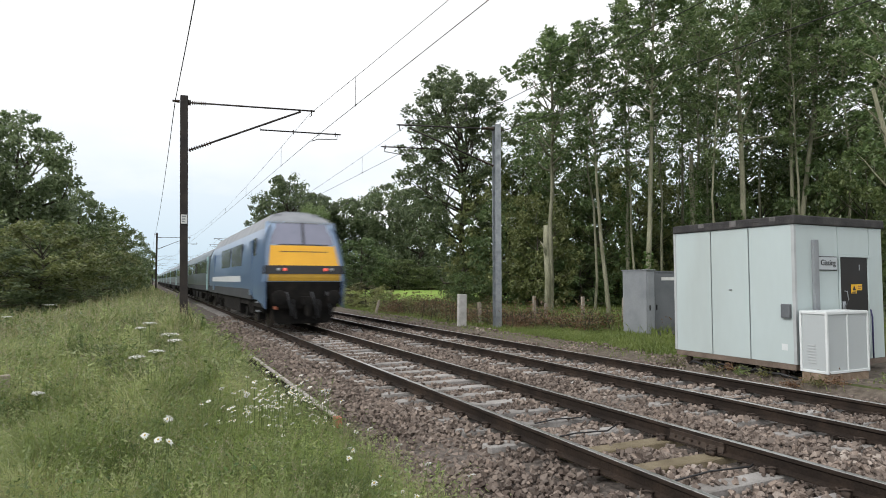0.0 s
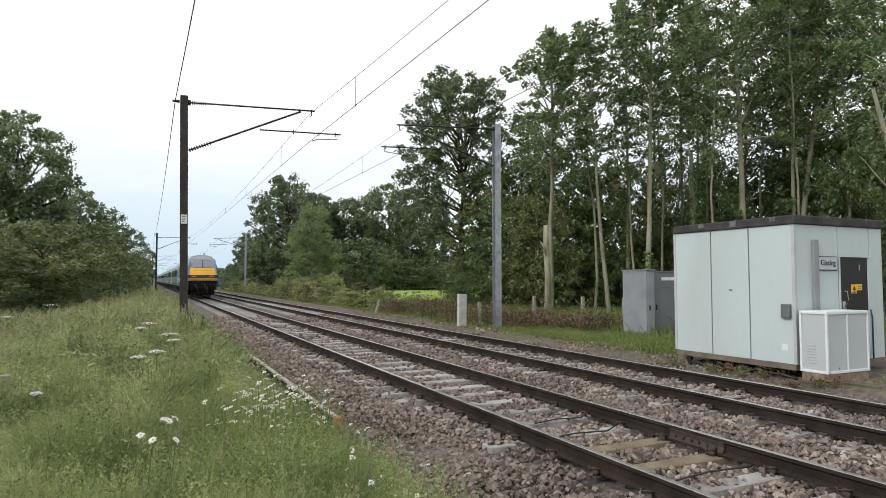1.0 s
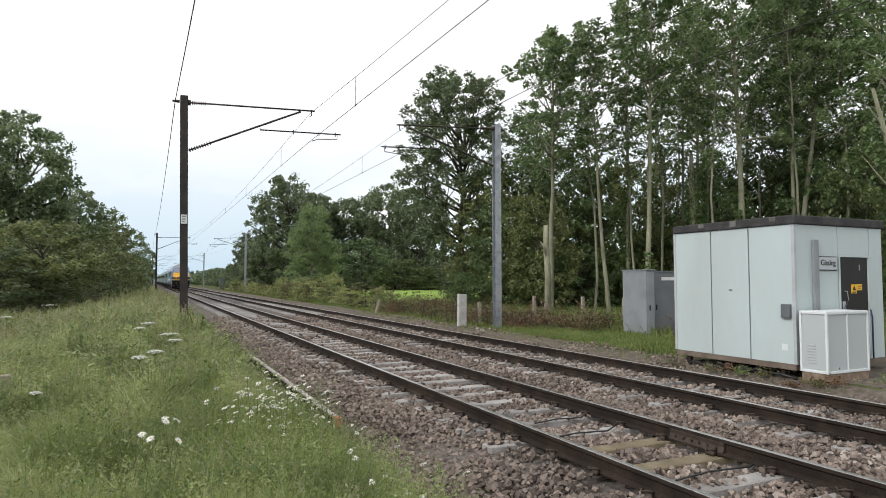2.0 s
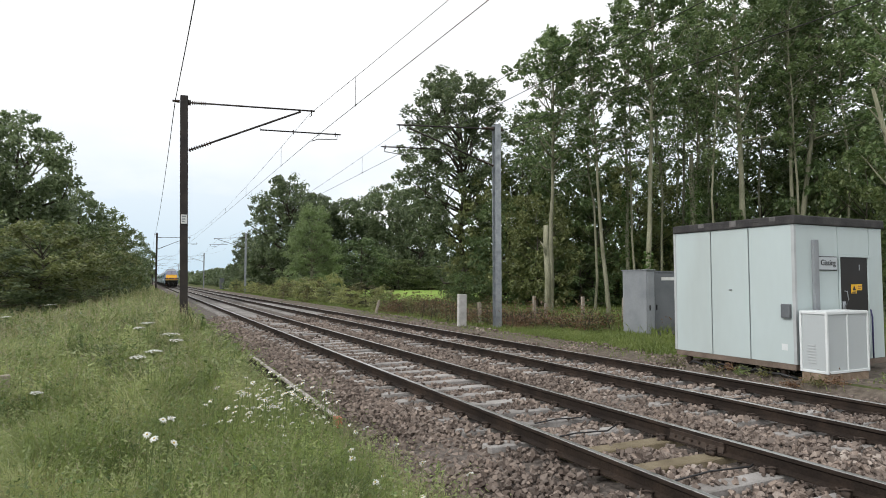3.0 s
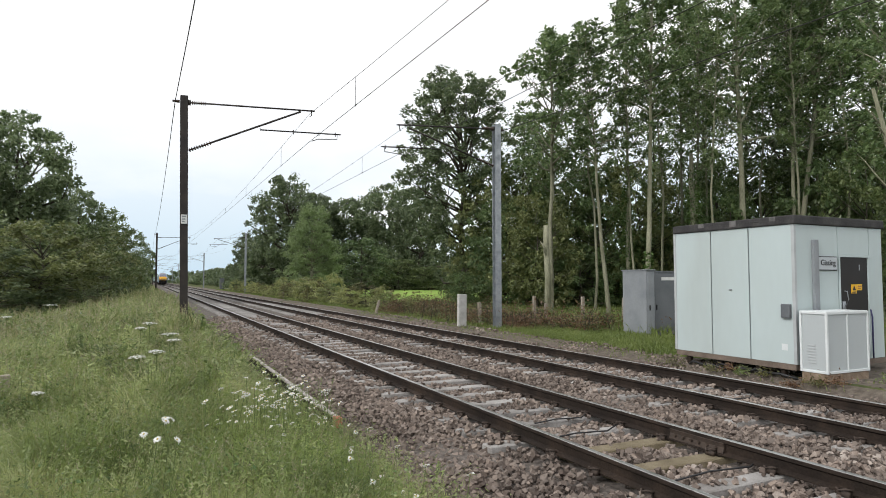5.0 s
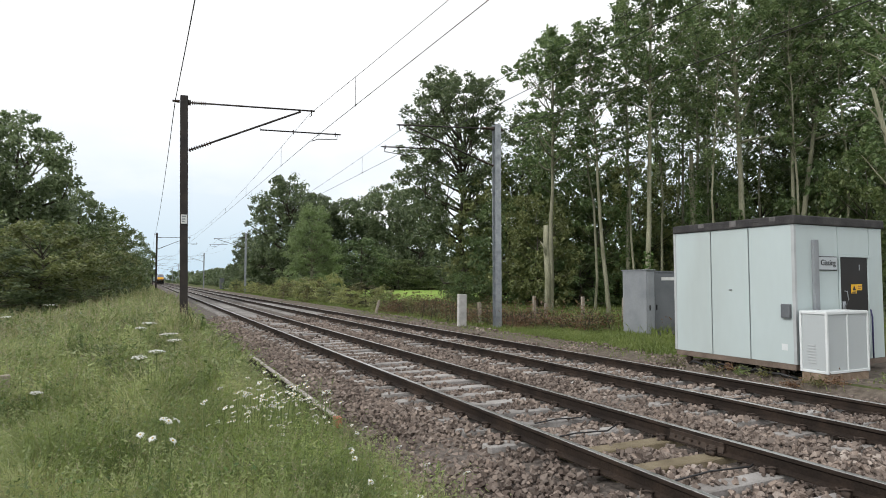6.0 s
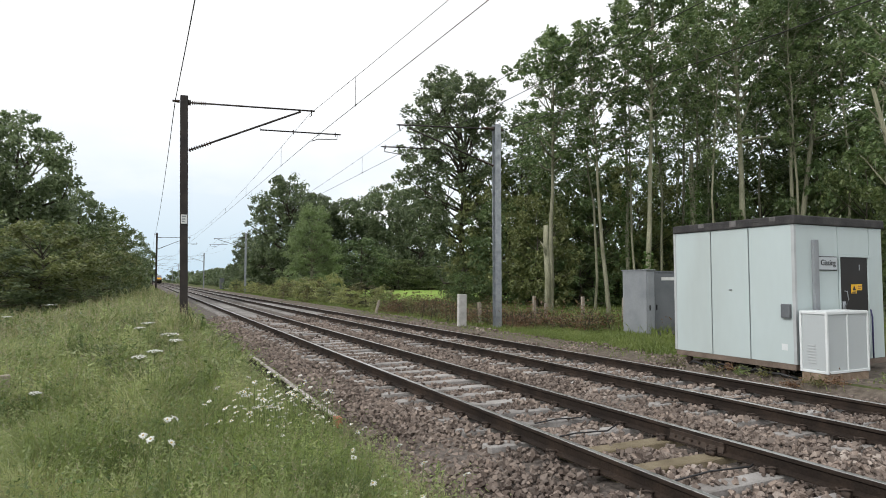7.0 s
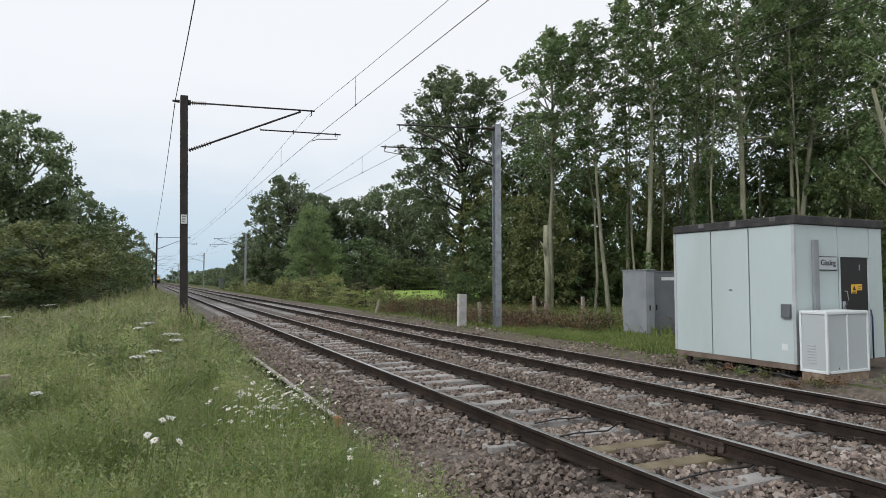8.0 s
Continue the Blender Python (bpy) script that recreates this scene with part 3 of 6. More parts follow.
def make_building():
    """Relay room of white panels: long side x = X0 towards the line, end wall y = Y0."""
    X0, X1, Y0, Y1 = 10.70, 13.40, 7.53, 10.36
    ZB, ZT = 0.09, 2.66
    b = thing("relay_building", "white panelled relay building with a black felt roof", "building", (0, 0, 0))
    core = Geo()
    core.box(X0 + 0.03, X1 - 0.03, Y0 + 0.03, Y1 - 0.03, ZB, ZT)
    put("core", core, M_CABDARK, b, "grey panel joints")
    cuts = [Y0, 8.485, 9.395, Y1]
    for a, c in zip(cuts, cuts[1:]):
        put("wall_panel", bevel_box(X0, X0 + 0.035, a + 0.013, c - 0.013, ZB, ZT, 0.006), M_PANEL, b)
        put("wall_panel", bevel_box(X1 - 0.035, X1, a + 0.013, c - 0.013, ZB, ZT, 0.006), M_PANEL, b)
    # end wall towards the camera, with the door opening
    DX0, DX1, DZ = 12.03, 12.89, 2.07
    for x0, x1, z0, z1 in ((X0 + 0.04, 11.965, ZB, ZT), (11.981, 12.945, DZ + 0.05, ZT), (12.961, X1 - 0.04, ZB, ZT)):
        put("wall_panel", bevel_box(x0, x1, Y0, Y0 + 0.035, z0, z1, 0.006), M_PANEL, b)
    put("wall_panel", bevel_box(X0 + 0.04, X1 - 0.04, Y1 - 0.035, Y1, ZB, ZT, 0.006), M_PANEL, b)
    for x, y in ((X0, Y0), (X0, Y1)):
        put("corner_trim", bevel_box(x - 0.008, x + 0.05, y - 0.012, y + 0.05, ZB, ZT, 0.006), M_TRIM, b, "grey corner strip")
    g = Geo()
    g.box(11.985, 12.025, Y0 - 0.012, Y0 + 0.03, ZB, DZ + 0.045)
    g.box(12.895, 12.945, Y0 - 0.012, Y0 + 0.03, ZB, DZ + 0.045)
    g.box(11.955, 12.975, Y0 - 0.018, Y0 + 0.03, DZ + 0.003, DZ + 0.048)
    put("door_frame", g, M_PANEL, b)
    door = put("door", bevel_box(DX0, DX1, Y0 + 0.005, Y0 + 0.028, ZB, DZ, 0.004), M_DOOR, b, "closed dark brown door")
    g = Geo()
    g.box(12.07, 12.15, Y0 - 0.02, Y0 + 0.004, 1.02, 1.22)
    g.tube([(12.12, Y0 - 0.02, 1.14), (12.12, Y0 - 0.05, 1.16), (12.17, Y0 - 0.06, 1.26), (12.13, Y0 - 0.06, 1.41), (12.06, Y0 - 0.06, 1.42)], 0.010, 6)
    put("handle", g, M_GALV, door, "grey lever handle", True)
    put("keyhole_plate", bevel_box(12.62, 12.645, Y0 - 0.004, Y0 + 0.004, 1.82, 1.93, 0.002), M_GALV, door)
    sign = put("warning_sign", bevel_box(12.36, 12.53, Y0 - 0.002, Y0 + 0.0045, 1.37, 1.545, 0.002), M_YELLOW, door, "yellow electrical warning sign")
    g = Geo()
    g.add([(12.39, Y0 - 0.005, 1.43), (12.50, Y0 - 0.005, 1.43), (12.445, Y0 - 0.005, 1.53)], [(0, 1, 2)])
    g.box(12.385, 12.505, Y0 - 0.006, Y0 - 0.004, 1.385, 1.405)
    put("sign_symbol", g, M_BLACK, sign)
    sign = put("warning_sign", bevel_box(12.534, 12.70, Y0 - 0.002, Y0 + 0.0045, 1.43, 1.55, 0.002), M_YELLOW, door, "yellow notice beside the warning sign")
    g = Geo()
    g.box(12.56, 12.675, Y0 - 0.006, Y0 - 0.004, 1.50, 1.52)
    g.box(12.56, 12.65, Y0 - 0.006, Y0 - 0.004, 1.46, 1.478)
    put("sign_lettering", g, M_RED, sign)
    g = Geo()
    g.tube([(12.925, Y0 - 0.045, 0.1), (12.925, Y0 - 0.045, 0.9), (12.925, Y0 - 0.02, 1.05)], 0.015, 8)
    put("blue_pipe", g, M_PIPE, b, "thin dark blue upright pipe beside the door", True)
    # roof
    roof = put("roof", bevel_box(X0 - 0.04, X1 + 0.02, Y0 - 0.04, Y1 + 0.04, ZT + 0.004, ZT + 0.17, 0.025, 2), M_FELT, b, "black felt roof with a deep edge")
    rnd = random.Random(5)
    for k in range(9):
        y = Y0 + 0.3 + k * 0.29 + rnd.uniform(-0.1, 0.1)
        put("felt_lap", bevel_box(X0 - 0.047, X0 - 0.02, y, y + rnd.uniform(0.05, 0.16), ZT + 0.03 + rnd.uniform(0, 0.06), ZT + 0.16, 0.004, 1), M_FELT if k % 3 else M_FELTPALE, roof)
    # base
    g = Geo()
    g.box(X0 - 0.02, X0 + 0.05, Y0, Y1, -0.015, ZB - 0.003)
    g.box(X0 + 0.05, X1, Y0 - 0.01, Y0 + 0.05, -0.015, ZB - 0.003)
    g.box(X0 + 0.05, X1, Y1 - 0.05, Y1, -0.015, ZB - 0.003)
    put("base_skirt", g, M_SKIRT, b, "stained brown base board")
    for y in (Y0 + 0.25, 8.3, 9.2, Y1 - 0.35):
        for x in (X0 + 0.02, X1 - 0.2):
            g = Geo()
            g.box(x, x + 0.08, y, y + 0.09, -0.45, -0.018)
            put("support_foot", g, M_RUST, b, "rusty steel foot")
    put("vent_cover", bevel_box(X0 - 0.07, X0 + 0.0, 7.60, 7.78, 0.93, 1.19, 0.02), M_CABDARK, b, "dark grey vent cover")
    put("keyhole_plate", bevel_box(X0 - 0.02, X0, 8.88, 8.95, 1.42, 1.45, 0.004), M_GALV, b)
    put("label_plate", bevel_box(X0 - 0.003, X0 + 0.0, 7.70, 7.82, 0.33, 0.45, 0.001, 1), M_WHITE, b)
    put("cable_duct", bevel_box(11.19, 11.325, Y0 - 0.06, Y0, 0.6, 2.385, 0.008), M_CABGREY, b, "grey upright cable duct")
    sign = put("name_sign", bevel_box(11.34, 11.91, Y0 - 0.03, Y0 - 0.002, 1.81, 2.08, 0.012), M_BLACK, b, "pale place-name sign with a black border")
    put("sign_face", bevel_box(11.358, 11.892, Y0 - 0.034, Y0 - 0.029, 1.828, 2.062, 0.002), M_SIGNGREY, sign)
    me = text_mesh("Gissing", 0.152)
    me.materials.append(M_BLACK)
    t = put("lettering", me, M_BLACK, sign)
    t.matrix_basis = pose(11.625, Y0 - 0.036, 1.955, 90, 0, 0)
    return b


make_building()


def make_cooler():
    """Boxed air unit with framed mesh sides on a plinth."""
    X0, X1, Y0, Y1, Z0, Z1 = 10.63, 11.82, 6.91, 7.42, 0.0, 1.075
    c = thing("air_conditioning_unit", "white framed air conditioning unit with grey mesh sides", "air conditioner")
    put("body", bevel_box(X0 + 0.02, X1 - 0.02, Y0 + 0.02, Y1 - 0.02, Z0 + 0.01, Z1 - 0.02, 0.01), M_MESHPANEL, c, "grey mesh side panels")
    for x in (X0, X1 - 0.04):
        for y in (Y0, Y1 - 0.04):
            put("corner_post", bevel_box(x, x + 0.04, y, y + 0.04, Z0, Z1, 0.005), M_WHITE, c)
    put("mullion", bevel_box(11.20, 11.225, Y0 + 0.004, Y0 + 0.03, Z0 + 0.03, Z1 - 0.04, 0.003), M_WHITE, c)
    for z in (Z0, Z1 - 0.045):
        for y in (Y0 + 0.002, Y1 - 0.036):
            put("frame_rail", bevel_box(X0 + 0.04, X1 - 0.04, y, y + 0.034, z, z + 0.045, 0.005), M_WHITE, c)
        for x in (X0 + 0.002, X1 - 0.036):
            put("frame_rail", bevel_box(x, x + 0.034, Y0 + 0.04, Y1 - 0.04, z, z + 0.045, 0.005), M_WHITE, c)
    for k in range(7):
        put("louvre_slat", bevel_box(X0 + 0.012, X0 + 0.026, Y0 + 0.22, Y0 + 0.38, Z0 + 0.16 + 0.05 * k, Z0 + 0.185 + 0.05 * k, 0.003, 1), M_TRIM, c)
    put("top", bevel_box(X0 + 0.01, X1 - 0.01, Y0 + 0.01, Y1 - 0.01, Z1 - 0.02, Z1 + 0.006, 0.004), M_WHITE, c)
    p = put("plinth", bevel_box(X0 + 0.01, X1 - 0.02, Y0 + 0.01, Y1 - 0.02, -0.5, -0.003, 0.02), M_PLINTH)
    tagged(p, "stained brick and concrete plinth under the air unit", "plinth")


make_cooler()


def make_cabinet(x0, x1, y0, y1, z1, label, dark):
    c = thing("equipment_cabinet", label, "equipment cabinet", group="trackside cabinets")
    mat = M_CABDARK if dark else M_CABGREY
    put("body", bevel_box(x0, x1, y0, y1, -0.45, z1, 0.012), mat, c)
    put("lid", bevel_box(x0 - 0.03, x1 + 0.03, y0 - 0.03, y1 + 0.03, z1 + 0.002, z1 + 0.035, 0.008), mat, c)
    d = put("door", bevel_box(x0 + 0.04, x1 - 0.04, y0 - 0.022, y0 - 0.002, -0.1, z1 - 0.06, 0.006), mat, c)
    put("handle", bevel_box(x0 + 0.1, x0 + 0.13, y0 - 0.05, y0 - 0.022, 0.7, 0.86, 0.006), M_BLACK, d)
    return c


make_cabinet(13.8, 14.14, 14.56, 15.6, 1.92, "plain grey metal trackside cabinet", False)
# The darker grey here stands for the shaded end face of the cabinets.
c = make_cabinet(14.17, 15.45, 14.66, 15.5, 1.88, "trackside cabinet with a white label, shade put into its dark grey", True)
put("white_label", bevel_box(14.5, 15.2, 14.628, 14.636, 1.62, 1.72, 0.002, 1), M_PLATE, c, "white label strip")


make_cabinet(12.2, 12.9, 122.0, 123.0, 1.95, "weathered grey cabinet far along the line", True)


# ---- posts and the lying bar ----
def make_post(name, x, y, w, d, z0, z1, mat, label, lean=0.0, group=""):
    bm = bevel_box(-w / 2, w / 2, -d / 2, d / 2, z0, z1, min(w, d) * 0.16, 2)
    for v in bm.verts:
        k = (v.co.z - z0) / (z1 - z0)
        v.co.x += 0.012 * math.sin(k * 5 + x) + lean * k
        v.co.y += 0.010 * math.sin(k * 4 + y)
    p = put(name, bm, mat, smooth=False)
    p.location = (x, y, 0)
    return tagged(p, label, "post", group)


make_post("concrete_post", 11.05, 21.55, 0.34, 0.18, -0.4, 1.08, M_CONC, "pale weathered concrete post beside the track")
make_post("marker_post", 10.9, 31.4, 0.12, 0.12, -0.4, 0.55, M_WOOD, "short leaning wooden marker post", 0.25)
for x, y, z1, lean, w in ((12.3, 22.4, 0.72, 0.0, 0.13), (13.3, 19.9, 1.02, -0.02, 0.11), (14.05, 20.3, 0.72, 0.03, 0.10), (15.0, 19.2, 1.0, 0.0, 0.11), (16.3, 18.4, 0.95, 0.02, 0.11), (11.7, 60.0, 1.0, 0.0, 0.12)):
    make_post("fence_post", x, y, w, w, -0.4, z1, M_WOOD, "old silvered wooden fence post in brambles", lean, "fence posts")
make_post("fence_post", -1.45, 8.6, 0.11, 0.11, -0.3, 0.55, M_WOOD, "short grey wooden stump in long grass")


def make_bar():
    """A painted length of rail lying along the foot of the ballast."""
    b = thing("spare_rail", "lying spare rail with worn white paint and red end", "rail", (2.12, 0, -0.04))
    g = Geo()
    g.extrude_y(RAIL, 7.52, 14.5)
    put("web", g, M_RUST, b)
    g = Geo()
    g.extrude_y([(-0.037, -0.014), (-0.037, 0.003), (-0.03, 0.009), (0.03, 0.009), (0.037, 0.003), (0.037, -0.014)], 7.53, 14.5)
    put("painted_head", g, M_BAR, b, "flaking white paint")
    put("end_cap", bevel_box(-0.042, 0.042, 7.38, 7.52, -0.11, 0.012, 0.008), M_RED, b, "faded red painted end")


make_bar()
# ---- trees ----
def leaf_quads(centres, size, rng, up=0.5, aspect=0.55):
    """Small folded leaves at the given places, each turned its own way."""
    n = len(centres)
    nrm = rng.normal(size=(n, 3))
    nrm[:, 2] = np.abs(nrm[:, 2]) + up
    nrm /= np.linalg.norm(nrm, axis=1, keepdims=True)
    t = rng.normal(size=(n, 3))
    t -= nrm * np.sum(t * nrm, axis=1, keepdims=True)
    t /= np.linalg.norm(t, axis=1, keepdims=True)
    b = np.cross(nrm, t)
    s = size * rng.uniform(0.6, 1.35, (n, 1))
    v = np.stack([centres - t * s * 0.5, centres + b * s * aspect * 0.5 - nrm * s * 0.08, centres + t * s * 0.5, centres - b * s * aspect * 0.5 - nrm * s * 0.08], axis=1)
    return v.reshape(-1, 3), np.arange(4 * n).reshape(-1, 4)


def tree_meshes(seed, h, r, base, leaves, leaf, trunk_r, limbs, sway=0.3, lift=0.6, spread=0.34, pointed=0.5, bare=0.0, lean=0.0, profile=None, fork=2, drift=0.0):
    """Trunk, limbs and crown of one tree: limbs leave a wandering trunk, fork, and carry clumps of leaves at their ends."""
    rng = np.random.default_rng(seed)
    n = 9
    wander = np.cumsum(rng.normal(0, sway / n, (n, 2)), axis=0)
    ramp = (np.arange(n) / (n - 1)) ** 0.8
    wander += np.outer(ramp, (lean * 0.903, -lean * 0.429))
    tp = [Vector((wander[i][0] * (i > 0), wander[i][1] * (i > 0), h * 0.94 * i / (n - 1))) for i in range(n)]
    trunk, limb, crown = Geo(), Geo(), Geo()
    trunk.tube([tp[0] + Vector((0, 0, -0.5))] + tp, [trunk_r * 1.35] + [trunk_r * (1 - 0.86 * (i / (n - 1)) ** 0.9) for i in range(n)], 9)
    spots = []
    for k in range(limbs):
        f = (k + rng.uniform(0.1, 0.9)) / limbs
        z = h * (base + (0.95 - base) * f)
        i = min(n - 2, int(z / (h * 0.94) * (n - 1)))
        q = tp[i].lerp(tp[i + 1], z / (h * 0.94) * (n - 1) - i)
        az = k * 2.399 + rng.uniform(-0.5, 0.5)
        env = (math.sin(math.pi * min(1.0, 0.16 + 0.84 * f)) ** pointed) * (1.0 if f < 0.55 else 1.12 - 0.3 * f)
        if profile:
            env = float(np.interp(f, np.linspace(0, 1, len(profile)), profile))
        env *= 1.0 + drift * noise.noise((math.cos(az) * 1.3 + seed, math.sin(az) * 1.3, f * 3.0))
        length = r * env * rng.uniform(0.65, 1.12) + 0.3
        el = lift * rng.uniform(0.5, 1.2) * (0.8 + 0.45 * f)
        d = Vector((math.cos(az) * math.cos(el), math.sin(az) * math.cos(el), math.sin(el)))
        pts = [q]
        for s in range(4):
            d = (d + Vector(rng.normal(0, 0.16, 3).tolist()) + Vector((0, 0, 0.07))).normalized()
            pts.append(pts[-1] + d * length / 4)
        r0 = trunk_r * (0.42 - 0.25 * f)
        limb.tube(pts, [r0, r0 * 0.75, r0 * 0.5, r0 * 0.3, r0 * 0.1], 5)
        for s in range(1, 5):
            for m in range(fork):
                e = pts[s] + Vector(rng.normal(0, 1, 3).tolist()).normalized() * length * rng.uniform(0.12, 0.36)
                limb.tube([pts[s], pts[s].lerp(e, 0.5) + Vector((0, 0, 0.05)), e], [r0 * 0.3, r0 * 0.2, r0 * 0.06], 3)
                if rng.uniform() > bare:
                    spots.append((e, s))
        spots.append((pts[-1], 4))
    c = np.array([tuple(e) for e, s in spots])
    weight = np.array([0.5 + 0.3 * s for e, s in spots])
    pick = rng.choice(len(c), leaves, p=weight / weight.sum())
    off = rng.normal(0, 1, (leaves, 3))
    off *= (rng.uniform(0, 1, (leaves, 1)) ** 0.4) / np.linalg.norm(off, axis=1, keepdims=True)
    off *= r * spread * rng.uniform(0.5, 1.15, len(c))[pick][:, None]
    off[:, 2] *= 0.62
    crown.add(*leaf_quads(c[pick] + off, leaf, rng))
    return trunk.build("trunk", True), limb.build("branching", True), crown.build("crown")


def full_crown(seed, h, r, base, clumps, per, leaf, clump_r, trunk_r, profile, lump=0.35, limbs=36):
    """Trunk, limbs and a dense rounded crown: tufts of leaves fill a lumpy outline, and limbs reach out to some of them."""
    rng = np.random.default_rng(seed)
    trunk, limb, crown = Geo(), Geo(), Geo()
    tp = [Vector((rng.normal(0, 0.012 * h) * (i > 0), rng.normal(0, 0.012 * h) * (i > 0), h * 0.86 * i / 7)) for i in range(8)]
    trunk.tube([tp[0] + Vector((0, 0, -0.5))] + tp, [trunk_r * 1.35] + [trunk_r * (1 - 0.85 * i / 7) for i in range(8)], 9)
    steps = np.linspace(0, 1, len(profile))
    spots = []
    while len(spots) < clumps:
        f, az = rng.uniform(), rng.uniform(0, 2 * math.pi)
        wide = float(np.interp(f, steps, profile))
        if rng.uniform() > wide:
            continue
        bulge = 1.0 + lump * noise.noise((math.cos(az) * 1.5 + seed, math.sin(az) * 1.5, f * 3.4)) + 0.5 * lump * noise.noise((math.cos(az) * 4.0, math.sin(az) * 4.0 + seed, f * 8.0))
        d = r * wide * bulge * (0.3 + 0.7 * rng.uniform() ** 0.45)
        z = h * (base + (0.97 - base) * f) + h * 0.12 * lump * noise.noise((math.cos(az) * 2.0, math.sin(az) * 2.0, seed + 4.0))
        spots.append((d * math.cos(az), d * math.sin(az), max(0.1 * clump_r, z)))
    for x, y, z in spots[:limbs]:
        start = tp[0].lerp(tp[7], min(0.95, max(0.04, 0.72 * z / (h * 0.86))))
        e = Vector((x, y, z))
        mid = start.lerp(e, 0.55) + Vector((rng.normal(0, 0.03 * h), rng.normal(0, 0.03 * h), -0.02 * h))
        limb.tube([start, mid, e], [trunk_r * 0.34, trunk_r * 0.2, trunk_r * 0.05], 5)
    c = np.repeat(np.array(spots), per, axis=0)
    off = rng.normal(0, 1, c.shape)
    off *= (rng.uniform(0, 1, (len(c), 1)) ** 0.45) / np.linalg.norm(off, axis=1, keepdims=True)
    off *= clump_r * np.repeat(rng.uniform(0.6, 1.3, clumps), per)[:, None]
    off[:, 2] *= 0.7
    crown.add(*leaf_quads(c + off, leaf, rng))
    return trunk.build("trunk", True), limb.build("branching", True), crown.build("crown")


def make_tree(name, meshes, bark, leafmat, where, label, category="tree", group="", turn=0, scale=(1, 1, 1)):
    t = thing(name, label, category, where, group, turn=turn)
    t.scale = scale
    put("trunk", meshes[0], bark, t)
    put("branching", meshes[1], bark, t)
    put("crown", meshes[2], leafmat, t)
    return t


def gz(x, y):
    return ground_height(x, y) - 0.05


SWAYING = []
POLE = [tree_meshes(25 + k, 17, 1.9, 0.40, 2000, 0.19, 0.08, 17, 0.9, 1.0, 0.19, 0.45, 0.4) for k in range(3)]
BACK = [tree_meshes(15 + k, 17, 2.9, 0.25, 4600, 0.22, 0.15, 30, 0.9, 0.8, 0.19, 0.45, 0.4) for k in range(3)]
rnd = random.Random(3)


def wood(name, meshes, bark, leafmat, rows, label):
    for k, (x, y, h, r) in enumerate(rows):
        t = make_tree(name, meshes[k % len(meshes)], bark, leafmat[k % len(leafmat)], (x, y, gz(x, y)), label, "tree", "trees of the wood", rnd.uniform(0, 360), (r, r, h / 17.0))
        SWAYING.append((t, 0.25 + 0.2 * rnd.random(), rnd.uniform(0, 6)))


# the front row of the wood: place, height, crown radius, lean towards the building, trunk radius, leaves, first limb
FRONT = ((17.55, 24.9, 12.9, 2.6, 0.1, 0.15, 5200, 0.52), (18.75, 22.1, 13.0, 2.1, -0.75, 0.11, 3000, 0.5), (20.9, 28.9, 15.4, 2.6, 0.0, 0.10, 4200, 0.40), (22.9, 25.6, 17.0, 2.5, 0.1, 0.13, 4400, 0.46), (21.05, 22.1, 18.0, 2.4, 0.55, 0.15, 4600, 0.50), (27.7, 26.4, 19.5, 2.6, 0.2, 0.11, 4000, 0.50), (28.4, 25.2, 18.0, 2.2, 0.15, 0.08, 2600, 0.5), (26.1, 20.8, 19.5, 3.0, -0.1, 0.19, 5600, 0.42), (29.0, 20.5, 20.0, 2.8, 0.15, 0.13, 4800, 0.40), (28.75, 20.4, 20.0, 3.0, 2.3, 0.17, 5200, 0.38), (32.6, 21.5, 20.5, 3.0, 0.0, 0.14, 5000, 0.3), (25.9, 14.0, 17.0, 3.0, 0.0, 0.14, 5000, 0.25))
for k, (x, y, h, r, lean, tr, leaves, low) in enumerate(FRONT):
    m = tree_meshes(110 + k, h, r, low, int(leaves * 1.12), 0.205, tr, 26, 0.35, 0.85, 0.17, 0.45, 0.35, lean, (0.75, 1.0, 0.85, 0.4), 2, 0.5)
    t = make_tree("ash_tree", m, M_BARK, L_ASH, (x, y, gz(x, y)), "tall slender ash tree with a pale bare trunk", "tree", "trees of the wood")
    SWAYING.append((t, 0.2 + 0.2 * rnd.random(), rnd.uniform(0, 6)))
wood("ash_sapling", POLE, M_BARK, (L_ASH, L_WILLOW), ((20.3, 25.0, 15.5, 1.0), (22.2, 24.2, 16.5, 0.9), (24.3, 24.6, 17.0, 1.0), (25.3, 23.2, 17.5, 0.9), (26.9, 24.6, 18.0, 1.0), (23.9, 20.6, 16.0, 0.9), (30.0, 22.8, 19.0, 1.0), (27.6, 19.0, 18.0, 1.0), (30.6, 18.6, 19.0, 1.0), (31.0, 30.0, 19.0, 1.2), (35.0, 31.5, 21.0, 1.3)), "thin whippy ash sapling with a sparse crown")
wood("woodland_tree", BACK, M_BARKDARK, (L_ASH, L_OAK), ((33.4, 33.8, 18.0, 0.9), (36.6, 32.6, 20.0, 1.0), (38.0, 30.0, 21.0, 1.0), (21.9, 33.9, 13.0, 1.0), (25.6, 37.9, 14.0, 0.9), (37.1, 27.0, 22.5, 1.3), (39.7, 25.7, 23.0, 1.4), (38.6, 22.0, 22.0, 1.4), (36.0, 18.5, 21.0, 1.4), (34.5, 24.5, 20.0, 1.2), (33.0, 17.5, 19.0, 1.2)), "tall dark green tree deep in the wood")

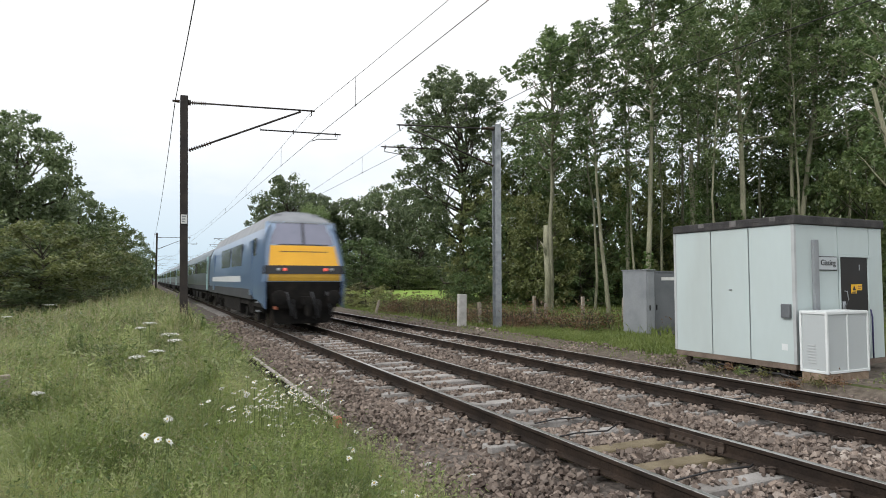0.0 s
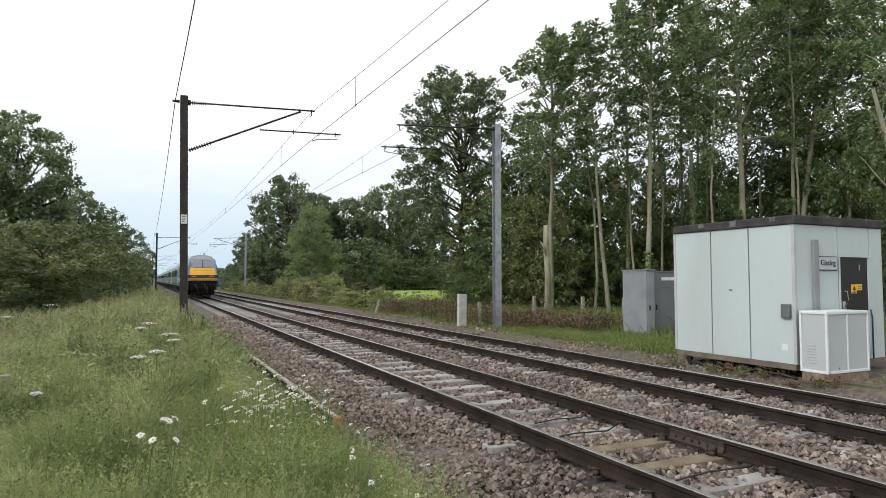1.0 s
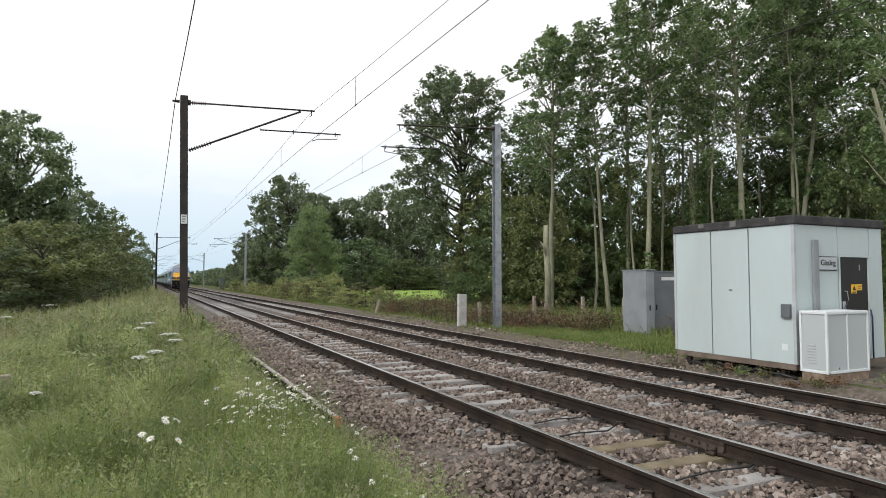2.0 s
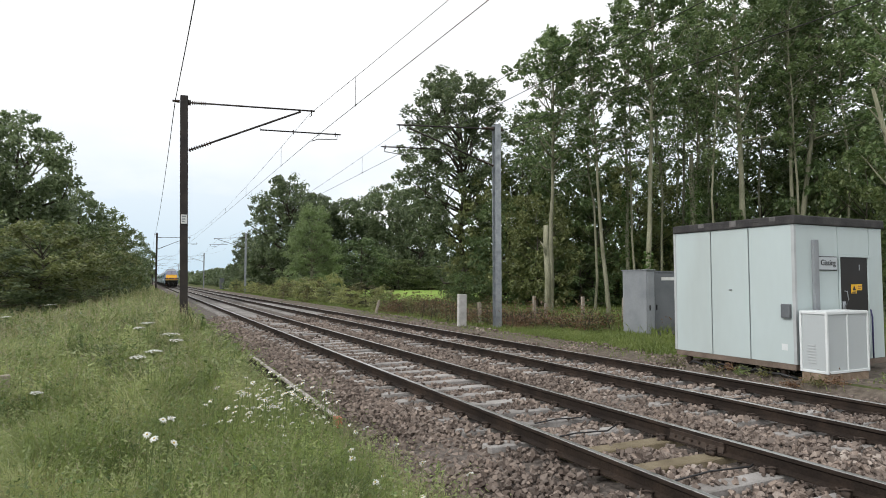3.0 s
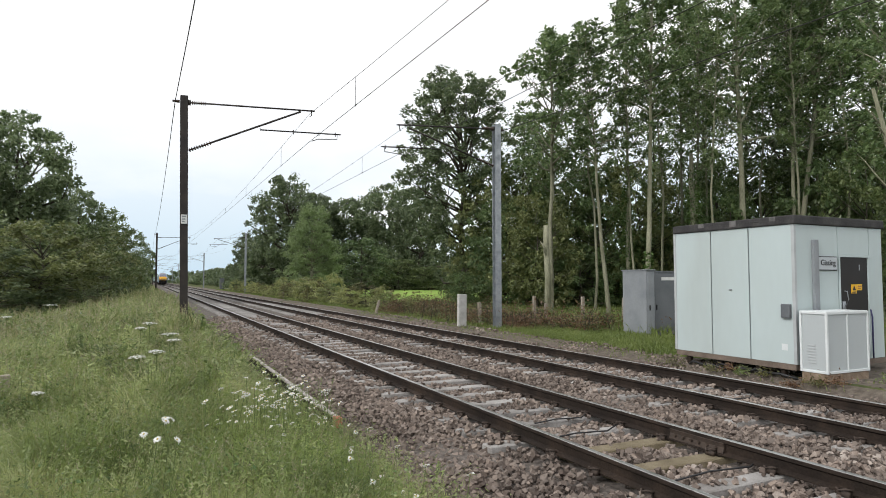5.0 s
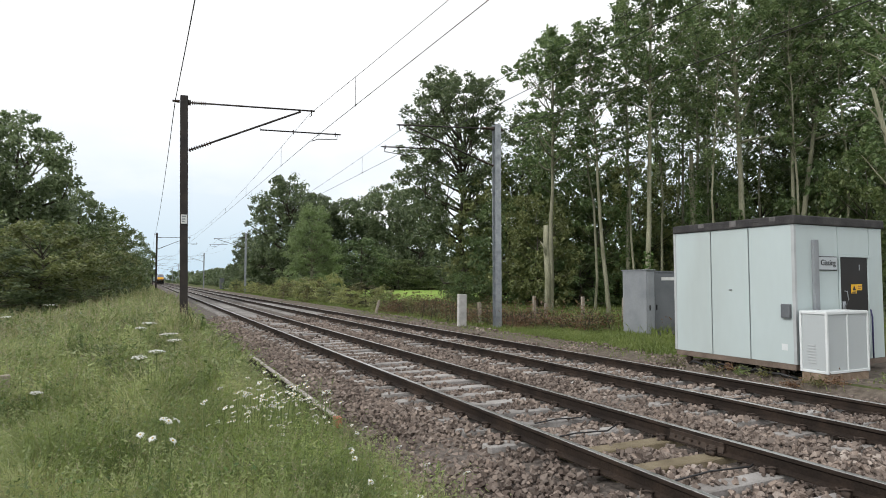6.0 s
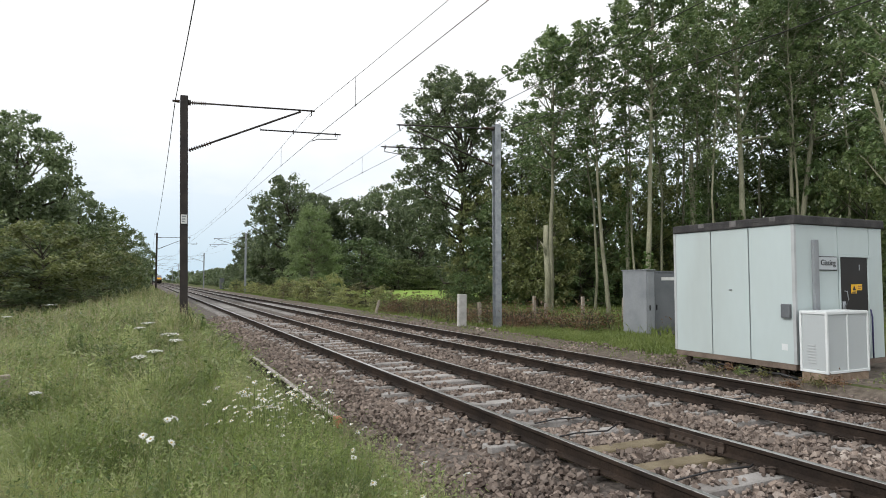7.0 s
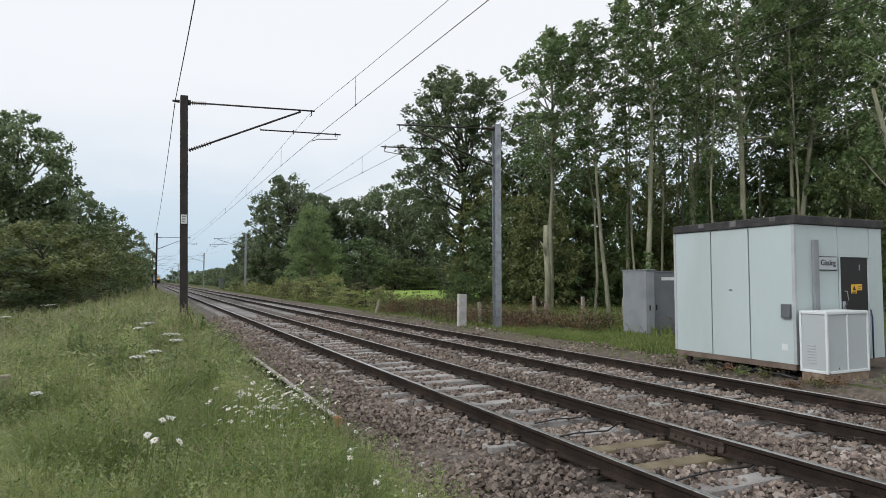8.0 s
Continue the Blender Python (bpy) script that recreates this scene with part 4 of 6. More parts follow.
BIG = full_crown(31, 16.1, 3.6, 0.14, 560, 48, 0.25, 0.48, 0.24, (0.45, 0.8, 1.0, 1.0, 0.95, 0.55), 0.5, 60)
SWAYING.append((make_tree("sycamore_tree", BIG, M_BARKDARK, L_OAK, (19.1, 37.4, 0), "large full-crowned broadleaf tree behind the grey mast", turn=40), 0.2, 1.0))
OAK = [full_crown(41 + k, 16, 6.0, 0.08, 480, 46, 0.44, 0.82, 0.42, (0.8, 1.0, 1.0, 0.9, 0.7, 0.3), 0.55) for k in range(2)]
for k, (x, y, h, r) in enumerate(((19.2, 95.8, 18.0, 5.7), (35.2, 94.0, 17.6, 6.4), (29.5, 101.0, 15.8, 5.8), (36.6, 84.7, 16.0, 4.6), (24.6, 100.0, 16.4, 4.8), (18.0, 130.1, 11.6, 2.7), (18.8, 112.8, 10.2, 4.2), (-8.6, 53.7, 14.2, 4.2), (-12.6, 53.9, 12.8, 4.3), (-5.5, 63.0, 10.0, 2.8), (-8.0, 71.0, 9.4, 3.6))):
    make_tree("oak_tree", OAK[k % 2], M_BARKDARK, L_OAK, (x, y, gz(x, y)), "mature dark green oak tree beside the railway", "tree", "oaks by the line", rnd.uniform(0, 360), (r / 6.0, r / 6.0, h / 16.0))
WILLOW = full_crown(52, 10.8, 3.7, 0.03, 330, 76, 0.22, 0.55, 0.22, (0.8, 1.0, 0.95, 0.8, 0.6, 0.3), 0.45)
make_tree("willow_tree", WILLOW, M_BARK, L_WILLOW, (17.9, 74.6, 0), "pale green willow tree in the hedge line")

SHRUB = [full_crown(61 + k, 5, 2.5, 0.03, 150, 42, 0.18, 0.36, 0.07, (0.75, 1.0, 1.0, 0.85, 0.65, 0.3), 0.5, 24) for k in range(3)]
OVERHANG = full_crown(68, 5, 2.5, 0.22, 170, 42, 0.18, 0.36, 0.08, (0.5, 0.95, 1.0, 0.85, 0.65, 0.3), 0.5, 40)
WOOD_EDGE = ((18.9, 30.9, 6.6, 2.6), (18.9, 28.0, 6.4, 2.4), (23.0, 31.1, 7.2, 2.8), (23.6, 28.6, 6.6, 2.8), (26.4, 28.4, 8.8, 3.2), (25.0, 31.0, 9.2, 3.2), (16.4, 31.8, 2.2, 1.4), (19.5, 33.5, 8.6, 2.8), (21.5, 33.0, 9.6, 3.2), (24.5, 33.0, 9.8, 3.4), (20.0, 29.5, 6.2, 2.6), (17.9, 34.0, 3.2, 1.6), (21.0, 27.0, 3.4, 2.0))
DEEP_WOOD = ((30.8, 29.6, 9.6, 3.2), (31.5, 27.1, 9.0, 3.0), (32.2, 24.6, 8.6, 3.0), (34.8, 23.3, 8.0, 3.0), (35.4, 20.8, 7.8, 3.0), (27.8, 31.5, 9.6, 3.4), (34.0, 28.5, 9.6, 3.4), (37.0, 24.0, 11.0, 3.2), (36.0, 20.0, 11.0, 3.2), (30.0, 19.5, 8.0, 2.6), (33.0, 20.5, 9.0, 2.6), (27.0, 22.5, 6.5, 2.2), (29.2, 17.0, 8.0, 2.4), (26.4, 81.6, 7.5, 5.0), (34.8, 77.6, 3.6, 4.0), (39.6, 103.0, 4.6, 8.0), (30.5, 78.0, 4.5, 4.0))
for k, (x, y, h, r) in enumerate(WOOD_EDGE + DEEP_WOOD):
    make_tree("understorey_shrub", SHRUB[k % 3], M_BARKDARK, (L_ASH, L_HAW, L_HEDGE)[k % 3] if k < len(WOOD_EDGE) else (L_ASH, L_HEDGE)[k % 2], (x, y, gz(x, y)), "dense dark green shrub under the trees", "shrub", "shrubs", rnd.uniform(0, 360), (r / 2.4, r / 2.4, h / 5.0))
for k, (x, y, h, r) in enumerate(((-4.5, 34.5, 4.7, 2.8), (-3.5, 43.7, 5.2, 2.9), (-2.2, 58.6, 6.2, 2.7), (-1.3, 86.9, 7.4, 2.6), (-6.2, 32.7, 3.2, 2.6), (-3.4, 70.2, 8.7, 2.6), (-7.5, 40.0, 5.6, 3.0), (-2.9, 52.0, 5.4, 2.2), (-2.0, 110.0, 6.5, 2.6), (-4.2, 37.5, 2.2, 2.0), (-3.0, 46.5, 2.4, 2.0), (-6.5, 36.5, 2.6, 2.2), (-2.5, 140.0, 7.0, 3.0), (-3.0, 180.0, 8.0, 4.0))):
    make_tree("hedgerow_bush", SHRUB[(k + 1) % 3] if k else OVERHANG, M_BARKDARK, (L_HAW, L_HEDGE, L_HEDGE, L_OAK, L_OAK, L_HEDGE, L_HEDGE)[k % 7], (x, y, gz(x, y)), "rounded green hawthorn bush in the lineside hedge", "bush", "lineside bushes", rnd.uniform(0, 360), (r / 2.4, r / 2.4, h / 5.0))
LOW = [full_crown(65 + k, 5, 2.4, 0.02, 70, 42, 0.24, 0.45, 0.06, (0.9, 1.0, 0.9, 0.7, 0.35), 0.5, 14) for k in range(3)]
for k in range(36):
    y = 31.5 + k * 2.0 + rnd.uniform(-0.7, 0.7)
    x = 12.5 + rnd.uniform(-0.3, 0.6)
    wide = rnd.uniform(0.30, 0.62)
    make_tree("hedge_plant", LOW[k % 3], M_BARKDARK, (L_PALE, L_PALE, L_HAW, L_PALE, L_TAWNY)[k % 5], (x, y, gz(x, y)), "low rounded hedge plant along the railway fence", "hedge", "low hedge", rnd.uniform(0, 360), (wide, wide, wide * rnd.uniform(0.5, 0.85)))
FARWOOD = full_crown(71, 8, 6.0, 0.03, 84, 42, 0.7, 1.15, 0.3, (0.85, 1.0, 0.95, 0.8, 0.55, 0.25), 0.6, 14)
ALONG_LINE = ((22.0, 184.4, 6.6, 4.6), (20.0, 205.0, 5.4, 4.6), (18.6, 247.6, 5.6, 5.0), (24.0, 260.0, 7.0, 6.0), (17.5, 326.4, 6.6, 6.0), (17.0, 420.0, 8.0, 8.0), (2.0, 760.0, 11.0, 14.0), (-7.0, 500.0, 9.0, 8.0), (-5.0, 300.0, 7.0, 4.5), (17.5, 146.0, 3.6, 4.0), (17.5, 165.0, 3.6, 4.0), (17.5, 225.0, 4.2, 5.0), (17.5, 285.0, 5.0, 6.0), (19.0, 100.0, 4.0, 4.5), (15.0, 120.0, 2.6, 2.4))
FIELD_EDGE = ((26.0, 160.0, 9.0, 7.0), (30.0, 140.0, 10.0, 7.0), (60.0, 110.0, 8.0, 9.0), (52.0, 104.0, 6.0, 9.0), (75.0, 100.0, 9.0, 9.0), (24.0, 122.0, 7.0, 8.0), (33.0, 118.0, 7.0, 8.0), (44.0, 116.0, 7.0, 9.0), (90.0, 95.0, 9.0, 10.0), (105.0, 80.0, 9.0, 10.0), (70.0, 70.0, 10.0, 8.0), (62.0, 55.0, 11.0, 8.0), (60.0, 40.0, 12.0, 8.0), (27.0, 108.0, 5.0, 6.0), (36.0, 106.0, 5.0, 7.0), (50.0, 92.0, 7.0, 7.0), (22.5, 88.0, 4.0, 4.5))
for x, y, h, r in ALONG_LINE + FIELD_EDGE:
    make_tree("distant_tree", FARWOOD, M_BARKDARK, L_OAK, (x, y, gz(x, y)), "distant hazy green tree along the railway", "tree", "distant trees", rnd.uniform(0, 360), (r / 6.0, r / 6.0, h / 8.0))
# ---- train ----
def body_profile(w=1.35, z0=0.98, z1=3.76):
    """Half-round coach section, from one sill over the roof to the other."""
    half = [(w * 0.965, z0), (w, z0 + 0.45), (w, z0 + 1.0), (w * 0.975, z0 + 1.65), (w * 0.93, z0 + 2.05), (w * 0.83, z0 + 2.38), (w * 0.62, z1 - 0.16), (w * 0.32, z1 - 0.03)]
    return [(-x, z) for x, z in half] + [(0.0, z1)] + [(x, z) for x, z in half[::-1]]


def shell(g, rings):
    n = len(rings[0])
    v = [p for r in rings for p in r]
    f = [(i * n + k, i * n + k + 1, (i + 1) * n + k + 1, (i + 1) * n + k) for i in range(len(rings) - 1) for k in range(n - 1)]
    g.add(v, f)


def wheelset(y, parent):
    for s in (-1, 1):
        g = lathe([(0.0, 0.0), (0.18, 0.0), (0.2, 0.02), (0.36, 0.02), (0.40, 0.0), (0.457, 0.0), (0.457, 0.10), (0.49, 0.11), (0.49, 0.135), (0.0, 0.135)], 24, "x")
        w = put("wheel", g, M_WHEEL, parent, "steel wheel", True)
        w.matrix_basis = Matrix.Translation((s * 0.80 if s < 0 else 0.80, y, 0.465)) @ pose(0, 0, 0, 0, 0, 0 if s < 0 else 180)
        w.location.x = s * 0.83


def bogie(y, parent):
    g = Geo()
    for s in (-1, 1):
        g.box(s * 1.02 - 0.07, s * 1.02 + 0.07, y - 1.75, y + 1.75, 0.52, 0.72)
        for k in (-1.3, 1.3):
            g.box(s * 1.06 - 0.12, s * 1.06 + 0.12, y + k - 0.2, y + k + 0.2, 0.28, 0.62)
        g.tube([(s * 1.08, y - 0.25, 0.45), (s * 1.08, y - 0.25, 0.95)], 0.16, 10)
        g.tube([(s * 1.08, y + 0.25, 0.45), (s * 1.08, y + 0.25, 0.95)], 0.16, 10)
    g.box(-1.0, 1.0, y - 0.3, y + 0.3, 0.4, 0.8)
    b = put("bogie", g, M_UNDER, parent, "grimy dark bogie frame")
    for k in (-1.3, 1.3):
        wheelset(y + k, b)


def flank(name, x0, y0, y1, z0, z1, out, mat, parent, label="", under=None):
    """A thin plate on each flank, one part a side; under: the parts of the two sides that carry them."""
    made = []
    for k, s in enumerate((-1, 1)):
        a, b = sorted((s * (x0 - 0.03), s * (x0 + out)))
        g = Geo()
        g.box(a, b, y0, y1, z0, z1)
        made.append(put(name, g, mat, under[k] if under else parent, label))
    return made


def make_cab_car():
    """Driving van trailer with its raked cab at y = 0, trailing away towards +y."""
    c = thing("driving_van_trailer", "blue driving trailer with a yellow cab end and red tail lamps", "railway vehicle")
    prof = body_profile(1.36, 0.98, 4.02)
    L = 18.6

    def rake(z):
        return 0.0 if z < 1.75 else 0.10 * (z - 1.75) / 0.35 if z < 2.1 else 0.10 + 0.62 * (z - 2.1) / 1.47 if z < 3.57 else 0.72 + (z - 3.57) * 2.4

    rings = [[(x * 0.95, rake(z), z) for x, z in prof], [(x * 0.98, 0.42 + rake(z) * 0.75, z) for x, z in prof], [(x, 1.35 + rake(z) * 0.25, z) for x, z in prof], [(x, 2.2, z) for x, z in prof], [(x, L, z) for x, z in prof]]
    g = Geo()
    lower = [[p for p in r] for r in rings]
    n = len(prof)
    shell(g, [r[:6] for r in lower])
    shell(g, [r[n - 6:] for r in lower])
    put("body", g, M_BLUE, c, "blue painted body sides", True)
    g = Geo()
    shell(g, [r[5:n - 5] for r in lower])
    tip = [p for p in rings[0] if p[2] > 3.6]
    g.add(tip, [tuple(range(len(tip)))])
    put("roof", g, M_TROOF, c, "grey curved roof", True)
    # cab front in bands, each following the rake
    def band(z0, z1, w0, w1, out, rows=3, x0=-1.0, x1=1.0):
        gg = Geo()
        v = []
        for i in range(rows + 1):
            z = z0 + (z1 - z0) * i / rows
            w = w0 + (w1 - w0) * i / rows
            for k in range(9):
                t = x0 + (x1 - x0) * k / 8
                v.append((t * w, rake(z) - out + 0.16 * t * t, z))
        m = 9
        front = [(i * m + k, i * m + k + 1, (i + 1) * m + k + 1, (i + 1) * m + k) for i in range(rows) for k in range(8)]
        back = [(x, y + 0.12, z) for x, y, z in v]
        off = len(v)
        edge = [(k, off + k, off + k + 1, k + 1) for k in range(8)] + [(rows * m + k, rows * m + k + 1, off + rows * m + k + 1, off + rows * m + k) for k in range(8)]
        edge += [(i * m, (i + 1) * m, off + (i + 1) * m, off + i * m) for i in range(rows)] + [(i * m + 8, off + i * m + 8, off + (i + 1) * m + 8, (i + 1) * m + 8) for i in range(rows)]
        gg.add(v + back, front + edge)
        return gg
    put("cab_surround", band(1.58, 3.57, 1.34, 1.14, 0.0, 12), M_TPALE, c, "pale blue cab end shell")
    nose = put("yellow_panel", band(2.10, 2.76, 1.27, 1.18, 0.03, 4, -0.9, 0.9), M_TYELLOW, c, "bright yellow warning panel")
    put("seam", band(2.54, 2.565, 1.16, 1.16, 0.036, 1, -0.84, 0.84), M_BLACK, nose)
    put("lower_yellow_panel", band(1.60, 1.83, 1.29, 1.28, 0.03, 2, -0.91, 0.91), M_TDIRTY, c, "grimy yellow lower panel")
    lampband = put("lamp_band", band(1.83, 2.10, 1.34, 1.31, 0.045, 2), M_BLACK, c, "black recessed lamp band")
    for s in (-1, 1):
        for x, mat, nm in ((0.66, M_TAIL, "tail_lamp"), (0.86, M_LENS, "head_lamp")):
            g = lathe([(0.0, -0.03), (0.04, -0.03), (0.055, -0.01), (0.06, 0.03), (0.0, 0.03)], 14, "y")
            o = put(nm, g, mat, lampband, "lit red tail lamp" if mat is M_TAIL else "unlit lamp lens", True)
            o.location = (s * x, rake(1.96) - 0.06 + 0.16 * (x / 1.26) ** 2, 1.965)
    put("windscreen_surround", band(2.77, 3.54, 1.08, 0.96, 0.02, 4), M_BLACK, c)
    for a, b in ((-0.95, -0.035), (0.035, 0.95)):
        put("windscreen", band(2.80, 3.51, 1.10, 0.99, 0.028, 4, a, b), M_SCREEN, c, "windscreen pane with the sky's pale reflection in its colour")
    put("cab_roof_lip", band(3.53, 3.87, 1.10, 0.84, 0.03, 5), M_TROOF, c)
    # underframe, valance, buffers and coupling
    put("valance", band(0.72, 1.59, 1.02, 1.31, 0.0, 4), M_UNDER, c, "grimy black lower front")
    for s in (-1, 1):
        g = lathe([(0.0, -0.42), (0.22, -0.42), (0.25, -0.40), (0.25, -0.37), (0.1, -0.34), (0.1, 0.0), (0.16, 0.0), (0.16, 0.2), (0.0, 0.2)], 18, "y")
        o = put("buffer", g, M_UNDER, c, "round black buffer", True)
        o.location = (s * 0.87, 0.14, 1.06)
        g = Geo()
        g.tube([(s * 0.4, -0.02, 1.0), (s * 0.42, -0.16, 0.8), (s * 0.36, -0.16, 0.45), (s * 0.3, -0.02, 0.4)], 0.035, 7)
        put("brake_hose", g, M_BLACK, c)
    for s in (-1, 1):
        g = Geo()
        v = [(s * 1.29, 0.12, 1.6), (s * 1.33, 1.5, 1.6), (s * 1.33, 1.5, 1.0), (s * 1.31, 0.75, 0.9), (s * 1.28, 0.12, 0.72)]
        g.add(v + [(x - s * 0.06, y, z) for x, y, z in v], [(0, 1, 2, 3, 4), (9, 8, 7, 6, 5), (0, 4, 9, 5), (4, 3, 8, 9), (3, 2, 7, 8), (2, 1, 6, 7)])
        put("corner_fairing", g, M_BLUE, c, "blue fairing sweeping down behind the buffer")
        put("cab_door_window", bevel_box(s * 1.335 - 0.03, s * 1.335 + 0.03, 1.55, 2.0, 2.45, 3.05, 0.02), M_GLASS, c, "dark cab door window")
        put("cab_step", bevel_box(s * 1.2 - 0.06, s * 1.2 + 0.06, 1.6, 2.0, 0.55, 0.6, 0.01, 1), M_TROOF, c)
        put("cab_step", bevel_box(s * 1.2 - 0.06, s * 1.2 + 0.06, 1.6, 2.0, 0.85, 0.9, 0.01, 1), M_TROOF, c)
    put("marker_lens", bevel_box(-1.02, -0.90, -0.06, 0.02, 0.70, 0.80, 0.015), M_RED, c, "small orange lens below the buffer")
    g = Geo()
    for x in (-0.62, 0.18, 0.66):
        g.tube([(x, -0.03, 1.25), (x + 0.05, -0.14, 1.0), (x + 0.12, -0.15, 0.72), (x + 0.16, -0.05, 0.5)], 0.028, 7)
    put("air_pipe", g, M_TSKIRT, c, "grey air pipes below the nose", True)
    g = Geo()
    g.box(-0.14, 0.14, -0.3, 0.2, 0.85, 1.1)
    g.box(-0.06, 0.06, -0.4, -0.2, 0.5, 0.9)
    put("coupling", g, M_UNDER, c, "black buckeye coupling")
    g = Geo()
    g.extrude_y([(-0.95, 0.35), (-1.0, 0.74), (1.0, 0.74), (0.95, 0.35), (0.8, 0.22), (-0.8, 0.22)], 0.25, 0.40)
    put("snow_plough", g, M_UNDER, c)
    g = Geo()
    g.box(-1.2, 1.2, 0.5, L, 0.72, 1.02)
    g.box(-1.22, -0.85, 6.2, 12.0, 0.35, 0.95)
    g.box(0.85, 1.22, 6.2, 12.0, 0.35, 0.95)
    put("underframe", g, M_UNDER, c, "dark grimy underframe")
    for y in (3.3, L - 3.3):
        bogie(y, c)
    # flank fittings
    flank("white_stripe", 1.345, 5.2, 16.6, 1.56, 1.80, 0.022, M_TWHITE, c, "broad white flank stripe")
    flank("lower_skirt", 1.318, 2.3, L - 0.1, 0.96, 1.45, 0.03, M_TSKIRT, c, "grimy dark lower body side")
    for y0, y1 in ((2.3, 2.9), (15.6, 16.4)):
        flank("door", 1.345, y0, y1, 1.1, 3.0, 0.018, M_BLUE, c)
    for y0, y1 in ((5.0, 8.2), (8.7, 12.2)):
        flank("louvre_panel", 1.325, y0, y1, 2.14, 3.02, 0.024, M_TBAND, c, "dark louvred side panel")
    put("pantograph_well", bevel_box(-0.5, 0.5, 8, 10, 3.90, 4.06, 0.03), M_TROOF, c)
    return c


def make_coach():
    c = thing("passenger_coach", "silver-grey passenger coach with dark window band and turquoise doors", "railway vehicle", group="coaches of the train")
    prof = body_profile(1.36, 1.0, 3.76)
    n = len(prof)
    L = 22.6
    rings = [[(x, y, z) for x, z in prof] for y in (0.0, L)]
    g = Geo()
    shell(g, [r[:6] for r in rings])
    shell(g, [r[n - 6:] for r in rings])
    for r in rings:
        g.add(r, [tuple(range(n))])
    put("body", g, M_TSILVER, c, "silver-grey body", True)
    g = Geo()
    shell(g, [r[5:n - 5] for r in rings])
    put("roof", g, M_TROOF, c, "grey curved roof", True)
    flank("window_band", 1.335, 1.75, L - 1.75, 1.95, 2.92, 0.02, M_TBAND, c, "dark painted window band")
    for k in range(8):
        y = 2.2 + k * 2.32
        flank("window", 1.345, y, y + 1.95, 2.08, 2.80, 0.02, M_GLASS, c, "tinted coach window")
    for y in (0.75, L - 1.6):
        d = flank("door", 1.35, y, y + 0.85, 1.05, 3.05, 0.022, M_TTEAL, c, "turquoise coach door")
        flank("door_window", 1.36, y + 0.2, y + 0.65, 2.0, 2.8, 0.02, M_GLASS, c, under=d)
    flank("lower_skirt", 1.32, 0.1, L - 0.1, 0.98, 1.36, 0.024, M_TSKIRT, c, "grimy dark lower body side")
    g = Geo()
    g.box(-1.15, 1.15, 0.4, L - 0.4, 0.75, 1.02)
    for a, b in ((6.6, 9.0), (10.0, 12.4), (13.2, 15.6)):
        g.box(-1.25, 1.25, a, b, 0.38, 0.78)
    put("underframe", g, M_UNDER, c, "dark underframe with equipment boxes")
    g = Geo()
    g.box(-0.6, 0.6, L, L + 0.4, 1.1, 3.3)
    put("gangway", g, M_BLACK, c, "black concertina gangway")
    for y in (3.3, L - 3.3):
        bogie(y, c)
    return c


TRAIN = [(make_cab_car(), 0.0)]
first = make_coach()
TRAIN.append((first, 19.0))
for k in range(1, 9):
    TRAIN.append((copy_thing(first, pose(0, 0, 0)), 19.0 + 23.0 * k))
# ---- ballast stones ----
SLEEPER_STEP = 0.68


def on_sleeper(x, y):
    for mid, phase in (((XA + XB) / 2, 1), ((XC + XD) / 2, 7)):
        k = ((y - 2.6 - phase * 0.05 + 0.34) % SLEEPER_STEP) - 0.34
        inside = (np.abs(k) < 0.115) & (np.abs(x - mid) < 1.22)
        yield inside


